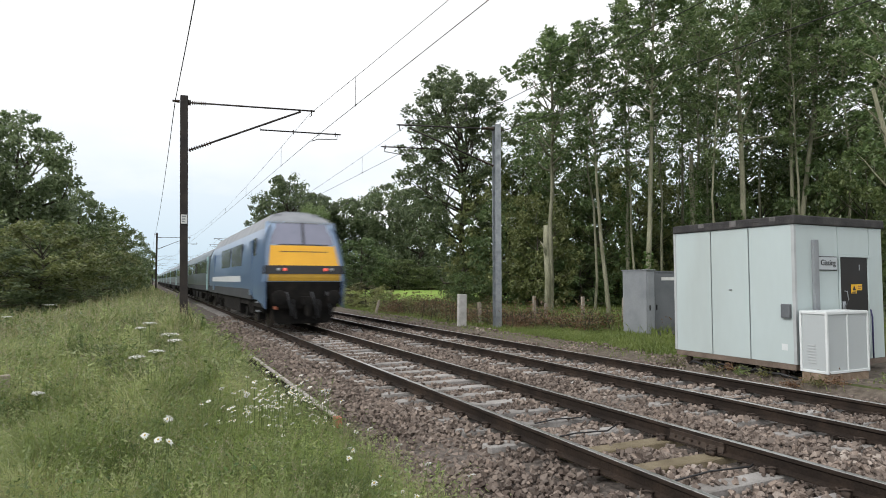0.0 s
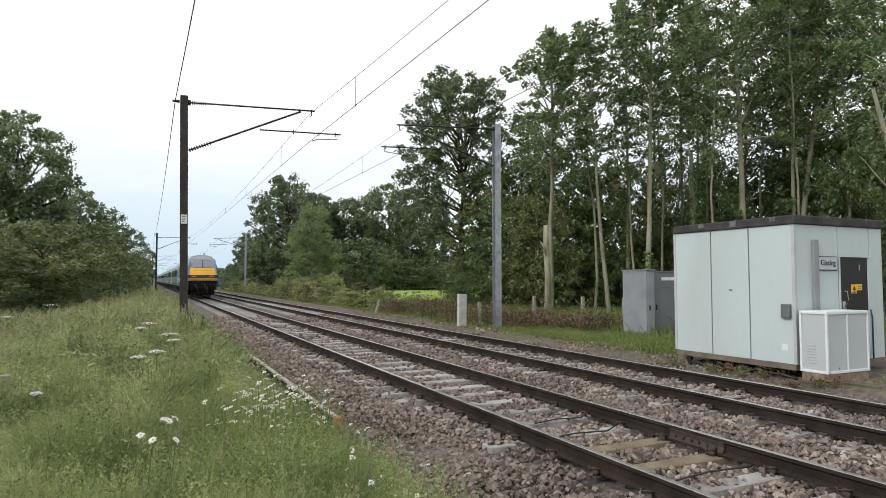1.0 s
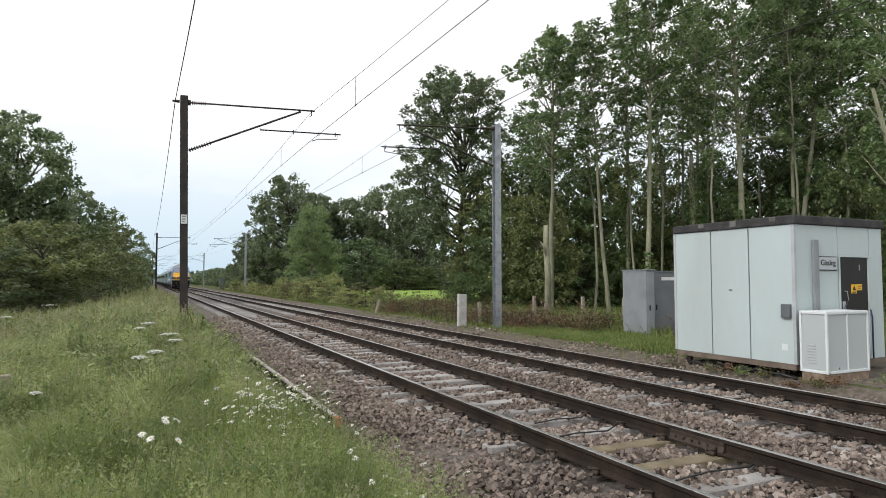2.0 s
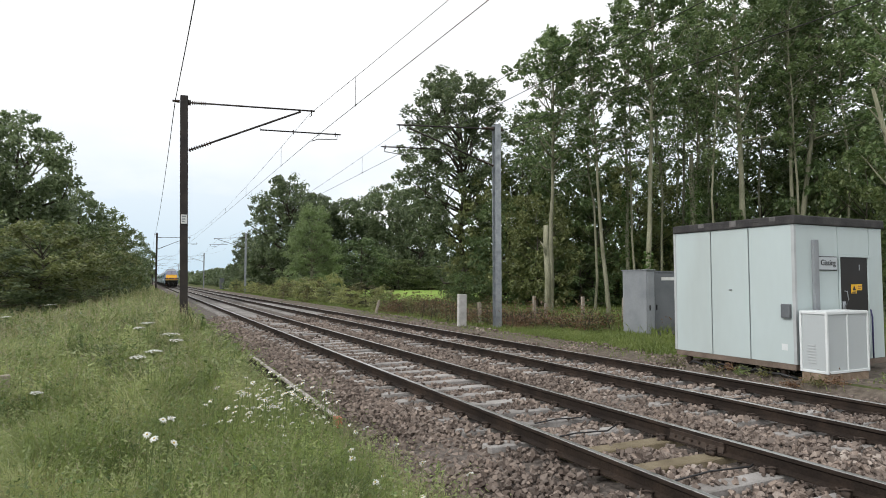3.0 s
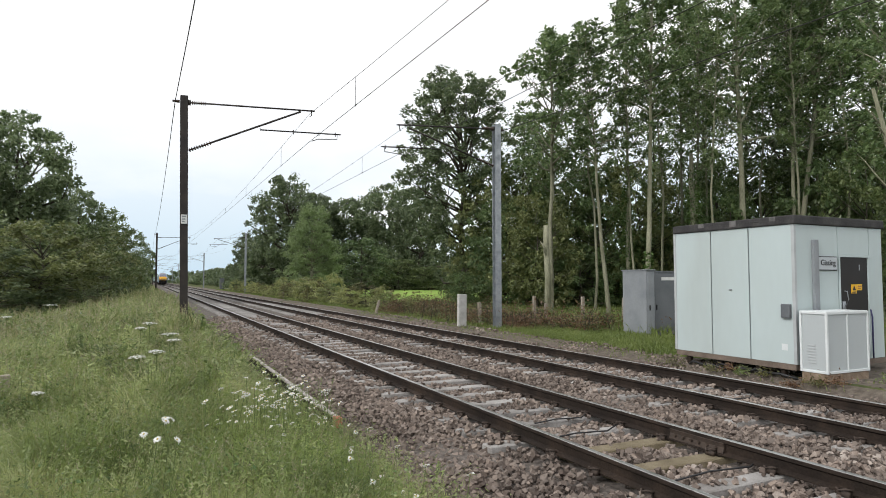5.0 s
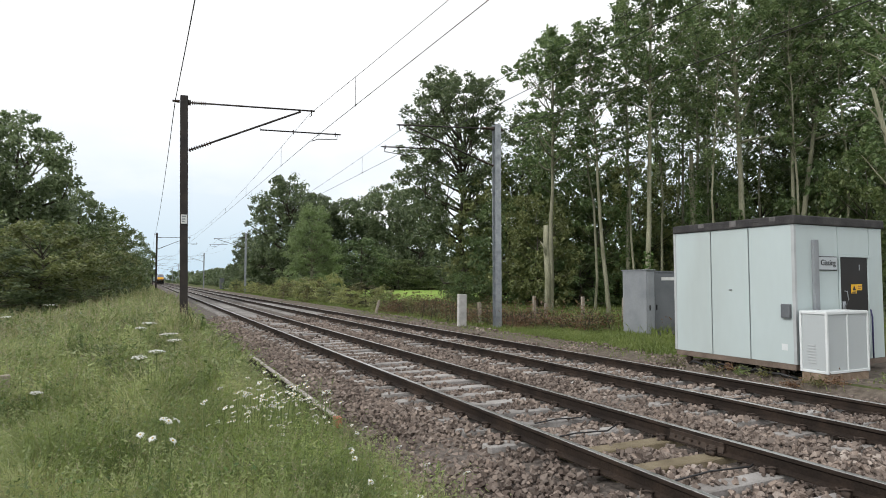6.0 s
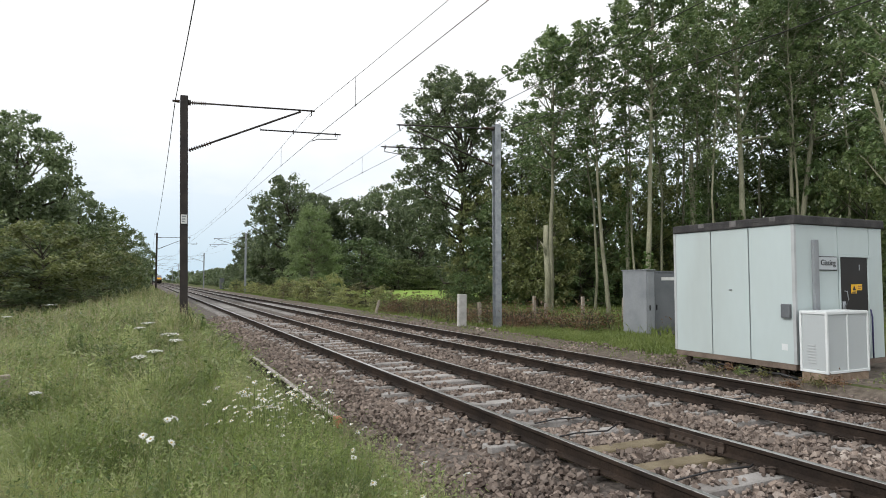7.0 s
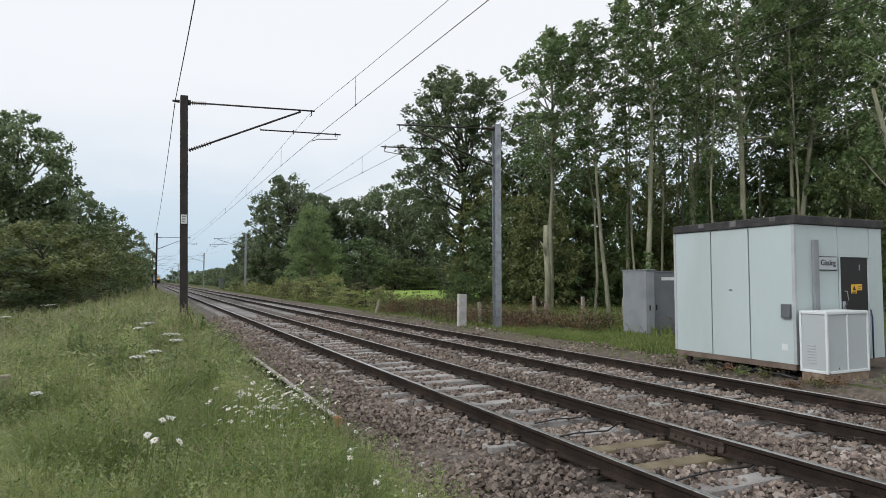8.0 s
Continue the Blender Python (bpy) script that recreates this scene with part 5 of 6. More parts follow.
def make_stones():
    """Angular broken stones, each its own loose piece, over the ballast bed."""
    rng = np.random.default_rng(8)
    xs, ys, ss = [], [], []
    for y0, y1, step, size in ((-7.0, 2.8, 0.11, 0.06), (2.8, 9.5, 0.046, 0.032), (9.5, 17.0, 0.056, 0.037), (17.0, 32.0, 0.09, 0.054)):
        gx, gy = np.meshgrid(np.arange(1.9, 11.4, step), np.arange(y0, y1, step))
        n = gx.size
        xs.append(gx.ravel() + rng.uniform(-0.6, 0.6, n) * step)
        ys.append(gy.ravel() + rng.uniform(-0.6, 0.6, n) * step)
        ss.append(size * rng.uniform(0.55, 1.3, n))
    x, y, s = np.concatenate(xs), np.concatenate(ys), np.concatenate(ss)
    keep = np.ones(len(x), bool)
    for r in (XA, XB, XC, XD):
        keep &= np.abs(x - r) > 0.085
    for inside, cover in zip(on_sleeper(x, y), (0.18, 0.42)):
        keep &= ~inside | (rng.uniform(0, 1, len(x)) < np.where(x < XA - 0.1, 0.16, 0.0) + np.where(y < 8.0, cover, cover * (0.3 if cover < 0.4 else 0.75)))
    timber = ((np.abs(y - 4.69) < 0.13) | (np.abs(y - 5.37) < 0.13)) & (x > 4.0) & (x < 5.5)
    keep &= ~timber | (rng.uniform(0, 1, len(x)) < 0.07)
    edge = 2.02 + 0.16 * np.sin(y * 1.7) + 0.1 * np.sin(y * 4.1)
    keep &= (x > edge + rng.uniform(-0.25, 0.25, len(x))) & (x < 10.45 + np.where(y < 11.0, 0.5, 0.1) + rng.uniform(-0.9, 0.9, len(x)))
    keep &= (y / np.maximum(x, 0.1) > 0.36) | (y < 2.8)
    x, y, s = x[keep], y[keep], s[keep]
    n = len(x)
    z = np.interp(x, [1.75, 2.35, 2.95, 9.6, 10.15, 10.5, 10.9, 11.5], [-0.46, -0.35, -0.232, -0.232, -0.33, -0.30, -0.17, -0.16])
    z = z + 0.022 * np.sin(x * 3.1 + y * 1.3) + 0.018 * np.sin(y * 2.3 - x) + rng.uniform(-0.035, 0.045, n)
    for inside in on_sleeper(x, y):
        z = np.where(inside, -0.165 + s * 0.3, z)
    cube = np.array([(a, b, c) for c in (-1, 1) for a, b in ((-1, -1), (1, -1), (1, 1), (-1, 1))], float) * 0.62
    v = cube[None] + rng.uniform(-0.25, 0.25, (n, 8, 3))
    v *= (s[:, None] * rng.uniform(0.65, 1.3, (n, 3)))[:, None, :]
    q = rng.normal(size=(n, 4))
    q /= np.linalg.norm(q, axis=1, keepdims=True)
    w, a, b, c = q.T
    rot = np.stack([1 - 2 * (b * b + c * c), 2 * (a * b - c * w), 2 * (a * c + b * w), 2 * (a * b + c * w), 1 - 2 * (a * a + c * c), 2 * (b * c - a * w), 2 * (a * c - b * w), 2 * (b * c + a * w), 1 - 2 * (a * a + b * b)], axis=1).reshape(n, 3, 3)
    v = np.einsum("nij,nkj->nki", rot, v) + np.stack([x, y, z], axis=1)[:, None, :]
    f = np.array([(3, 2, 1, 0), (4, 5, 6, 7), (0, 1, 5, 4), (1, 2, 6, 5), (2, 3, 7, 6), (3, 0, 4, 7)])
    g = Geo()
    g.add(v.reshape(-1, 3), (f[None] + 8 * np.arange(n)[:, None, None]).reshape(-1, 4))
    tagged(put("ballast_stones", g, M_STONE), "loose brown and grey broken ballast stones", "ballast", kind="stuff")


make_stones()


# ---- grass and herbs ----
def heights(x, y):
    return np.array([ground_height(a, b) for a, b in zip(x, y)])


def blades(g, x, y, z, h, w, rng, lean=0.45):
    """Tapered, bent blades of two segments."""
    n = len(x)
    az, turn = rng.uniform(0, 2 * np.pi, n), rng.uniform(0, 2 * np.pi, n)
    l = h * lean * rng.uniform(0.2, 1.3, n)
    d = np.stack([np.cos(az), np.sin(az)], axis=1)
    side = np.stack([np.cos(turn), np.sin(turn), np.zeros(n)], axis=1) * (w * 0.5)[:, None]
    p0 = np.stack([x, y, z - 0.03], axis=1)
    p1 = p0 + np.stack([d[:, 0] * l * 0.3, d[:, 1] * l * 0.3, h * 0.58], axis=1)
    p2 = p0 + np.stack([d[:, 0] * l, d[:, 1] * l, h * (1 - 0.12 * rng.uniform(0, 1, n))], axis=1)
    v = np.stack([p0 - side, p0 + side, p1 + side * 0.8, p1 - side * 0.8, p2], axis=1).reshape(-1, 3)
    base = 5 * np.arange(n)[:, None]
    k = g.count
    g.v.append(v.astype(np.float32))
    g.f.append((base + np.array([[0, 1, 2, 3]]) + k).astype(np.int32))
    g.f.append((base + np.array([[3, 2, 4]]) + k).astype(np.int32))
    g.count += len(v)


def meadow_edge(y):
    return 1.84 + 0.12 * np.sin(y * 1.7) + 0.08 * np.sin(y * 4.1) - 0.26 * np.clip((y - 6.4) / 1.6, 0, 1) - 0.15 * np.clip((y - 14) / 8, 0, 1)


def lush(x, y):
    """How high the plants stand, 0 to 1: mounds and hollows of half a metre and of two metres."""
    u, v = x + 0.25 * np.sin(y * 2.3 + 1.0), y + 0.3 * np.sin(x * 2.9)
    small = np.sin(u * 8.3 + 1.1 * v) * np.sin(v * 6.1 - 1.7 * u) + 0.6 * np.sin(u * 13.7 - v * 9.1) * np.sin(v * 11.3 + u * 5.9)
    large = np.sin(u * 2.1 + 0.5 * v + 0.7) * np.sin(v * 1.5 - 0.6 * u)
    return np.clip(0.5 + 0.30 * small + 0.24 * large, 0.0, 1.0)


def patchy(x, y):
    return 0.5 + 0.3 * np.sin(x * 2.1 + 0.7 * y) * np.sin(y * 1.3 - 0.8 * x) + 0.28 * np.sin(x * 5.3 - y * 3.7) * np.sin(x * 3.1 + y * 4.3)


def make_meadow():
    rng = np.random.default_rng(21)
    g, dry = Geo(), Geo()
    for y0, y1, n, hh, ww in ((2.2, 7.5, 56000, 0.42, 0.009), (7.5, 14.0, 48000, 0.46, 0.014), (14.0, 26.0, 36000, 0.58, 0.022), (26.0, 60.0, 22000, 0.62, 0.05), (60.0, 150.0, 9000, 0.5, 0.10)):
        y = rng.uniform(y0, y1, n)
        left = -0.21 * y - 0.5
        x = left + (meadow_edge(y) + 0.05 - left) * rng.uniform(0, 1, n) ** 0.95
        h = hh * (0.14 + 1.25 * lush(x, y) ** 1.3) * rng.uniform(0.5, 1.25, n) * np.where(x > 1.3, np.where(y > 7.0, 0.5, 0.7), 1.0) * np.where((x < -1.8) & (y > 14), 0.55, 1.0)
        blades(g, x, y, heights(x, y), h, ww * rng.uniform(0.6, 1.5, n), rng, 0.6)
        m = n // 12
        y = rng.uniform(y0, y1, m)
        left = -0.21 * y - 0.5
        x = left + (meadow_edge(y) + 0.1 - left) * rng.uniform(0, 1, m) ** 0.6
        blades(dry, x, y, heights(x, y), hh * rng.uniform(0.8, 1.55, m) * np.where((x > 1.1) & (y > 7.0), 0.6, 1.0), ww * 0.5 * rng.uniform(0.6, 1.2, m), rng, 0.35)
    for x0, x1, y0, y1, n in ((-9.0, 1.9, -6.0, 2.2, 16000), (-9.0, -0.9, 2.2, 30.0, 22000)):
        x, y = rng.uniform(x0, x1, n), rng.uniform(y0, y1, n)
        ok = ((x + 0.21 * y + 0.5 < 0) | (y < 2.2)) & (np.hypot(x, y) > 0.9)
        x, y = x[ok], y[ok]
        blades(g, x, y, heights(x, y), 0.36 * rng.uniform(0.5, 1.3, len(x)), 0.016 * rng.uniform(0.6, 1.4, len(x)), rng, 0.7)
    tagged(put("meadow_grass", g, L_GRASS), "long tangled green grass on the bank", "grass", kind="stuff")
    tagged(put("dry_grass_stems", dry, L_STRAW), "thin straw-coloured dry grass stems", "grass", kind="stuff")
    heads = Geo()
    for y0, y1, count, size in ((2.6, 7.5, 900, 0.011), (7.5, 14.0, 900, 0.018), (14.0, 26.0, 700, 0.030)):
        y = rng.uniform(y0, y1, count)
        left = -0.21 * y - 0.4
        x = left + (meadow_edge(y) - left) * rng.uniform(0, 1, count)
        z = heights(x, y) + (0.26 + 0.3 * lush(x, y)) * rng.uniform(0.8, 1.3, count) * np.where((x > 1.1) & (y > 7.0), 0.55, 1.0)
        i = np.repeat(np.arange(count), 12)
        along = rng.uniform(0, 1, len(i))
        tip = rng.normal(0, 0.035, (count, 2))[i] * along[:, None]
        c = np.stack([x[i] + tip[:, 0], y[i] + tip[:, 1], z[i] + 7.0 * size * along], axis=1) + rng.normal(0, 0.45 * size, (len(i), 3))
        heads.add(*leaf_quads(c, size, rng, 0.0, 0.45))
    tagged(put("grass_seed_heads", heads, L_SEED), "pale buff seed heads over the long grass", "grass", kind="stuff")
    # tussocks that lean outwards, and darker rank weeds
    tuss, rank = Geo(), Geo()
    for y0, y1, clumps, per, hh, ww in ((2.4, 7.5, 260, 110, 0.52, 0.006), (7.5, 15.0, 320, 80, 0.56, 0.010), (15.0, 34.0, 300, 50, 0.56, 0.02)):
        cy = rng.uniform(y0, y1, clumps)
        left = -0.21 * cy - 0.4
        cx = left + (meadow_edge(cy) - 0.05 - left) * rng.uniform(0, 1, clumps)
        i = np.repeat(np.arange(clumps), per)
        a, r = rng.uniform(0, 6.28, len(i)), rng.uniform(0, 0.10, len(i))
        x, y = cx[i] + r * np.cos(a), cy[i] + r * np.sin(a)
        h = hh * rng.uniform(0.55, 1.25, clumps)[i] * rng.uniform(0.5, 1.1, len(i)) * np.where(cx[i] > 1.2, np.where(cy[i] > 7.0, 0.45, 0.7), 1.0)
        blades(tuss, x, y, heights(cx, cy)[i], h, ww * rng.uniform(0.7, 1.4, len(i)), rng, 0.8)
        m = clumps // 3
        cy = rng.uniform(y0 + 0.4, y1, m)
        left = -0.21 * cy - 0.4
        cx = left + (meadow_edge(cy) - 0.15 - left) * rng.uniform(0, 1, m)
        i = np.repeat(np.arange(m), 70)
        c = np.stack([cx[i], cy[i], heights(cx, cy)[i] + 0.24], axis=1) + rng.normal(0, 1, (len(i), 3)) * np.array([(0.13, 0.13, 0.11)])
        rank.add(*leaf_quads(c, ww * 5.5, rng, 0.7, 0.5))
    tagged(put("grass_tussocks", tuss, L_VERGE), "pale green grass tussocks leaning outwards", "grass", kind="stuff")
    tagged(put("rank_weeds", rank, L_IVY), "darker leafy weeds in the long grass", "weeds", kind="stuff")
    feather = Geo()
    for k in range(330):
        x, y = rng.uniform(-0.6, 1.85), rng.uniform(2.9, 6.4)
        if k % 2:
            x, y = 1.1 + rng.normal(0, 0.35), 4.6 + rng.normal(0, 0.7)
        if x > 1.85 or y < 2.8:
            continue
        n = 270
        tall = rng.uniform(0.6, 1.3)
        c = np.array([(x, y, ground_height(x, y) + 0.24 * tall)]) + rng.normal(0, 1, (n, 3)) * np.array([(0.11, 0.11, 0.11 * tall)])
        feather.add(*leaf_quads(c, 0.042, rng, 0.0, 0.10))
    tagged(put("feathery_mayweed", feather, L_FEATHER), "feathery bright green foliage under the daisies", "weeds", kind="stuff")
    # leafy herbs
    herb = Geo()
    for y0, y1, clumps, per, size in ((2.6, 8.0, 210, 130, 0.029), (8.0, 16.0, 220, 55, 0.075), (16.0, 34.0, 200, 50, 0.12)):
        y = rng.uniform(y0, y1, clumps)
        left = -0.21 * y - 0.3
        x = left + (meadow_edge(y) - 0.05 - left) * rng.uniform(0, 1, clumps)
        z = heights(x, y)
        r = rng.uniform(0.08, 0.24, clumps)
        i = np.repeat(np.arange(clumps), per)
        o = rng.normal(0, 1, (len(i), 3)) * np.stack([r[i], r[i], r[i] * 0.6], axis=1)
        c = np.stack([x[i], y[i], z[i] + 0.2 + 0.22 * rng.uniform(0, 1, clumps)[i]], axis=1) + o
        c[:, 2] = np.maximum(c[:, 2], z[i] + 0.02)
        herb.add(*leaf_quads(c, size, rng, 0.8, 0.4))
    tagged(put("meadow_herbs", herb, L_HERB), "soft leafy green weeds among the grass", "weeds", kind="stuff")
    # bushy rounded clumps that stand out of the grass
    bush = Geo()
    for y0, y1, clumps, per, size, rr in ((2.5, 6.5, 250, 330, 0.026, 0.17), (6.5, 12.0, 260, 150, 0.062, 0.24), (12.0, 26.0, 360, 110, 0.10, 0.32)):
        y = rng.uniform(y0, y1, clumps)
        left = -0.21 * y - 0.3
        x = left + (meadow_edge(y) - 0.3 - left) * rng.uniform(0, 1, clumps) ** 0.9
        z = heights(x, y)
        r, tall = rr * rng.uniform(0.5, 1.5, clumps), (0.16 + 0.5 * lush(x, y)) * rng.uniform(0.7, 1.2, clumps) * np.where((x < -1.8) & (y > 12) | (x > 1.1) & (y > 7.0), 0.55, 1.0)
        i = np.repeat(np.arange(clumps), per)
        d = rng.normal(0, 1, (len(i), 3))
        d /= np.linalg.norm(d, axis=1, keepdims=True)
        d[:, 2] = np.abs(d[:, 2])
        d *= (rng.uniform(0.35, 1.0, len(i)) ** 0.6 * rng.uniform(0.8, 1.15, len(i)))[:, None]
        bush.add(*leaf_quads(np.stack([x[i] + d[:, 0] * r[i], y[i] + d[:, 1] * r[i], z[i] + d[:, 2] * tall[i]], axis=1), size, rng, 0.5, 0.36))
    tagged(put("bushy_bedstraw", bush, L_VERGE), "bushy yellow-green weed clumps in the meadow", "weeds", kind="stuff")
    # upright nettles and willowherbs: a stem with whorls of pointed leaves
    nettle, shoots = Geo(), Geo()
    for y0, y1, count, size in ((2.8, 7.5, 480, 0.034), (7.5, 13.0, 420, 0.08), (13.0, 26.0, 420, 0.13)):
        y = rng.uniform(y0, y1, count)
        left = -0.21 * y - 0.3
        x = left + (meadow_edge(y) - 0.12 - left) * rng.uniform(0, 1, count)
        z, tall = heights(x, y), (0.25 + 0.45 * lush(x, y)) * rng.uniform(0.8, 1.25, count) * np.where((x < -1.8) | (x > 1.1) & (y > 7.0), 0.6, 1.0)
        for a, b, c, t in zip(x, y, z, tall):
            dx, dy = rng.normal(0, 0.06, 2)
            shoots.tube([(a, b, c - 0.02), (a + dx, b + dy, c + t)], [size * 0.05, size * 0.025], 4)
            m = 30
            k = rng.uniform(0.25, 1.0, m)
            ang = rng.uniform(0, 6.28, m)
            reach = size * 0.55 * (1.25 - k)
            nettle.add(*leaf_quads(np.stack([a + dx * k + reach * np.cos(ang), b + dy * k + reach * np.sin(ang), c + t * k], axis=1), size, rng, 0.9, 0.3))
    tagged(put("nettle_leaves", nettle, L_HERB), "pointed green leaves of nettles and willowherb", "weeds", kind="stuff")
    tagged(put("nettle_stems", shoots, M_STEM), "upright green stems of nettles and willowherb", "weeds", kind="stuff")
    verge = Geo()
    for x0, x1, y0, y1, n, hh, ww in ((11.1, 13.8, 10.6, 20.0, 22000, 0.15, 0.018), (11.3, 13.0, 20.0, 45.0, 8000, 0.14, 0.03), (11.3, 12.6, 45.0, 120.0, 6000, 0.20, 0.07), (13.4, 24.0, 13.0, 40.0, 16000, 0.34, 0.035), (10.3, 16.0, 5.5, 10.5, 1500, 0.12, 0.014), (10.2, 11.3, 10.5, 34.0, 2600, 0.10, 0.02)):
        y, x = rng.uniform(y0, y1, n), x0 + (x1 - x0) * rng.uniform(0, 1, n) ** 0.9
        ok = ~((x > 10.6) & (x < 13.6) & (y > 6.8) & (y < 10.5)) & (patchy(x, y) + 0.25 * (x - 10.4) > rng.uniform(0.1, 0.75, n))
        x, y = x[ok], y[ok]
        blades(verge, x, y, heights(x, y), hh * rng.uniform(0.5, 1.5, len(x)), ww * rng.uniform(0.6, 1.4, len(x)), rng, 0.7)
    tagged(put("verge_grass", verge, L_SHORT), "short bright green grass on the far verge", "grass", kind="stuff")
    # brambles and dead stems along the fence
    bram, stems, dock = Geo(), Geo(), Geo()
    for k in range(430):
        y = 13.5 + 20.0 * rng.uniform() ** 0.95
        x = 12.75 + max(0.0, (20.0 - y)) * 0.42 + rng.normal(0, 0.5)
        if 13.2 < x < 16.0 and 13.8 < y < 16.4:
            continue
        z = ground_height(x, y)
        hgt = rng.uniform(0.35, 0.85) * (1.0 + 0.7 * noise.noise((x * 0.5, y * 0.45, 2.0)))
        for j in range(4):
            a, l = rng.uniform(0, 6.28), rng.uniform(0.15, 0.6)
            stems.tube([(x, y, z - 0.02), (x + math.cos(a) * l * 0.4, y + math.sin(a) * l * 0.4, z + hgt * 0.8), (x + math.cos(a) * l, y + math.sin(a) * l, z + hgt * rng.uniform(0.6, 1.15))], [0.008, 0.006, 0.003], 4)
        c = np.array([(x, y, z + hgt * 0.45)]) + rng.normal(0, 1, (70, 3)) * np.array([(0.3, 0.3, hgt * 0.33)])
        c[:, 2] = np.maximum(c[:, 2], z + 0.03)
        (dock if k % 3 == 0 else bram).add(*leaf_quads(c, 0.085, rng, 0.5, 0.6))
    tagged(put("bramble_thicket", bram, L_BROWN), "brown and dull green brambles along the fence", "brambles", kind="stuff")
    tagged(put("dock_plants", dock, L_DOCK), "dull green docks and nettles along the fence", "weeds", kind="stuff")
    tagged(put("bramble_stems", stems, M_BARKDARK), "bare brown bramble and dock stems", "brambles", kind="stuff")


make_meadow()


# ---- flowers ----
def daisy_meshes(seed, h, petal=0.021):
    rng = random.Random(seed)
    stem, petals, disc = Geo(), Geo(), Geo()
    bx, by = rng.uniform(-0.06, 0.06), rng.uniform(-0.06, 0.06)
    stem.tube([(0, 0, -0.05), (bx * 0.4, by * 0.4, h * 0.5), (bx, by, h)], [0.0028, 0.0023, 0.0018], 5)
    tilt = Euler((rng.uniform(-0.4, 0.55), rng.uniform(-0.6, 0.6), 0)).to_matrix()
    top = Vector((bx, by, h))
    for k in range(14):
        a = 2 * math.pi * k / 14 + rng.uniform(-0.1, 0.1)
        d, s = Vector((math.cos(a), math.sin(a), 0)), Vector((-math.sin(a), math.cos(a), 0))
        l = petal * rng.uniform(0.75, 1.2)
        pts = [d * 0.006 - s * 0.003, d * 0.006 + s * 0.003, d * l * 0.65 + s * 0.006 + Vector((0, 0, 0.002)), d * l + Vector((0, 0, rng.uniform(-0.014, 0.006))), d * l * 0.65 - s * 0.006 + Vector((0, 0, 0.002))]
        petals.add([tuple(top + tilt @ p) for p in pts], [(0, 1, 2, 3, 4)])
    prof = [(0.005, -0.001), (0.005, 0.003), (0.003, 0.004), (0.0, 0.005)]
    v = []
    for k in range(8):
        for r, z in prof:
            v.append(tuple(top + tilt @ Vector((r * math.cos(k * math.pi / 4), r * math.sin(k * math.pi / 4), z))))
    disc.add(v, [(k * 4 + j, ((k + 1) % 8) * 4 + j, ((k + 1) % 8) * 4 + j + 1, k * 4 + j + 1) for k in range(8) for j in range(3)])
    return stem.build("stem"), petals.build("petals"), disc.build("disc", True)


DAISY = [daisy_meshes(k, (0.34, 0.45, 0.55, 0.62)[k % 4]) for k in range(8)]
TALL = [daisy_meshes(20 + k, (0.74, 0.72, 0.75, 0.70, 0.72, 0.66)[k], 0.026) for k in range(6)]
rnd = random.Random(17)


def make_daisy(m, x, y, label, size=1.0):
    d = thing("ox_eye_daisy", label, "flower", (x, y, ground_height(x, y)), "daisies", turn=rnd.uniform(-50, 20))
    d.scale = (size, size, size)
    put("stem", m[0], M_STEM, d)
    put("flower_head", m[1], M_PETAL, d)
    put("flower_centre", m[2], M_DISC, d)
    SWAYING.append((d, 2.6, rnd.uniform(0, 6)))


for m, (x, y) in zip(TALL, ((0.07, 4.35), (0.19, 4.62), (0.09, 4.0), (0.0, 3.72), (0.10, 3.55), (0.02, 4.1))):
    make_daisy(m, x, y, "tall white daisy standing above the long grass", 1.0)
for cx, cy, sx, sy, count in ((0.5, 5.5, 0.11, 0.25, 12), (0.78, 5.4, 0.12, 0.25, 26), (0.98, 5.6, 0.13, 0.3, 36), (1.2, 6.0, 0.12, 0.35, 38), (1.45, 6.3, 0.12, 0.35, 28), (1.6, 5.7, 0.09, 0.3, 10), (1.05, 5.0, 0.16, 0.2, 12), (1.42, 4.2, 0.10, 0.3, 12), (1.5, 3.3, 0.10, 0.2, 9)):
    for k in range(count):
        make_daisy(DAISY[rnd.randrange(2, 8) if cy > 4.5 else rnd.randrange(0, 3)], cx + rnd.gauss(0, sx), cy + rnd.gauss(0, sy), "white daisy with a yellow centre in long grass", rnd.uniform(0.8, 1.25))


def make_umbel(x, y, h, r):
    """A tall stalk with a flat white head of many small florets."""
    u = thing("hogweed", "tall hogweed with a flat white flower head", "flower", (x, y, ground_height(x, y)), "hogweed")
    g = Geo()
    g.tube([(0, 0, -0.05), (0.02, 0.01, h * 0.5), (0.0, 0.0, h - 0.05)], [0.007, 0.006, 0.004], 6)
    head = Geo()
    rng = np.random.default_rng(int(abs(x * 100 + y * 7)))
    for k in range(16):
        a, rr = k * 2.4, r * math.sqrt((k + 0.5) / 16)
        p = (rr * math.cos(a), rr * math.sin(a), h - 0.02 * (rr / r) ** 2)
        g.tube([(0, 0, h - 0.07), p], 0.002, 4)
        c = np.array([p]) + rng.normal(0, 1, (14, 3)) * np.array([(r * 0.11, r * 0.11, 0.003)])
        head.add(*leaf_quads(c, 0.016, rng, 2.0, 0.9))
    put("stalk", g, M_STEM, u)
    put("flower_head", head, M_PETAL, u)
    SWAYING.append((u, 2.0, rnd.uniform(0, 6)))


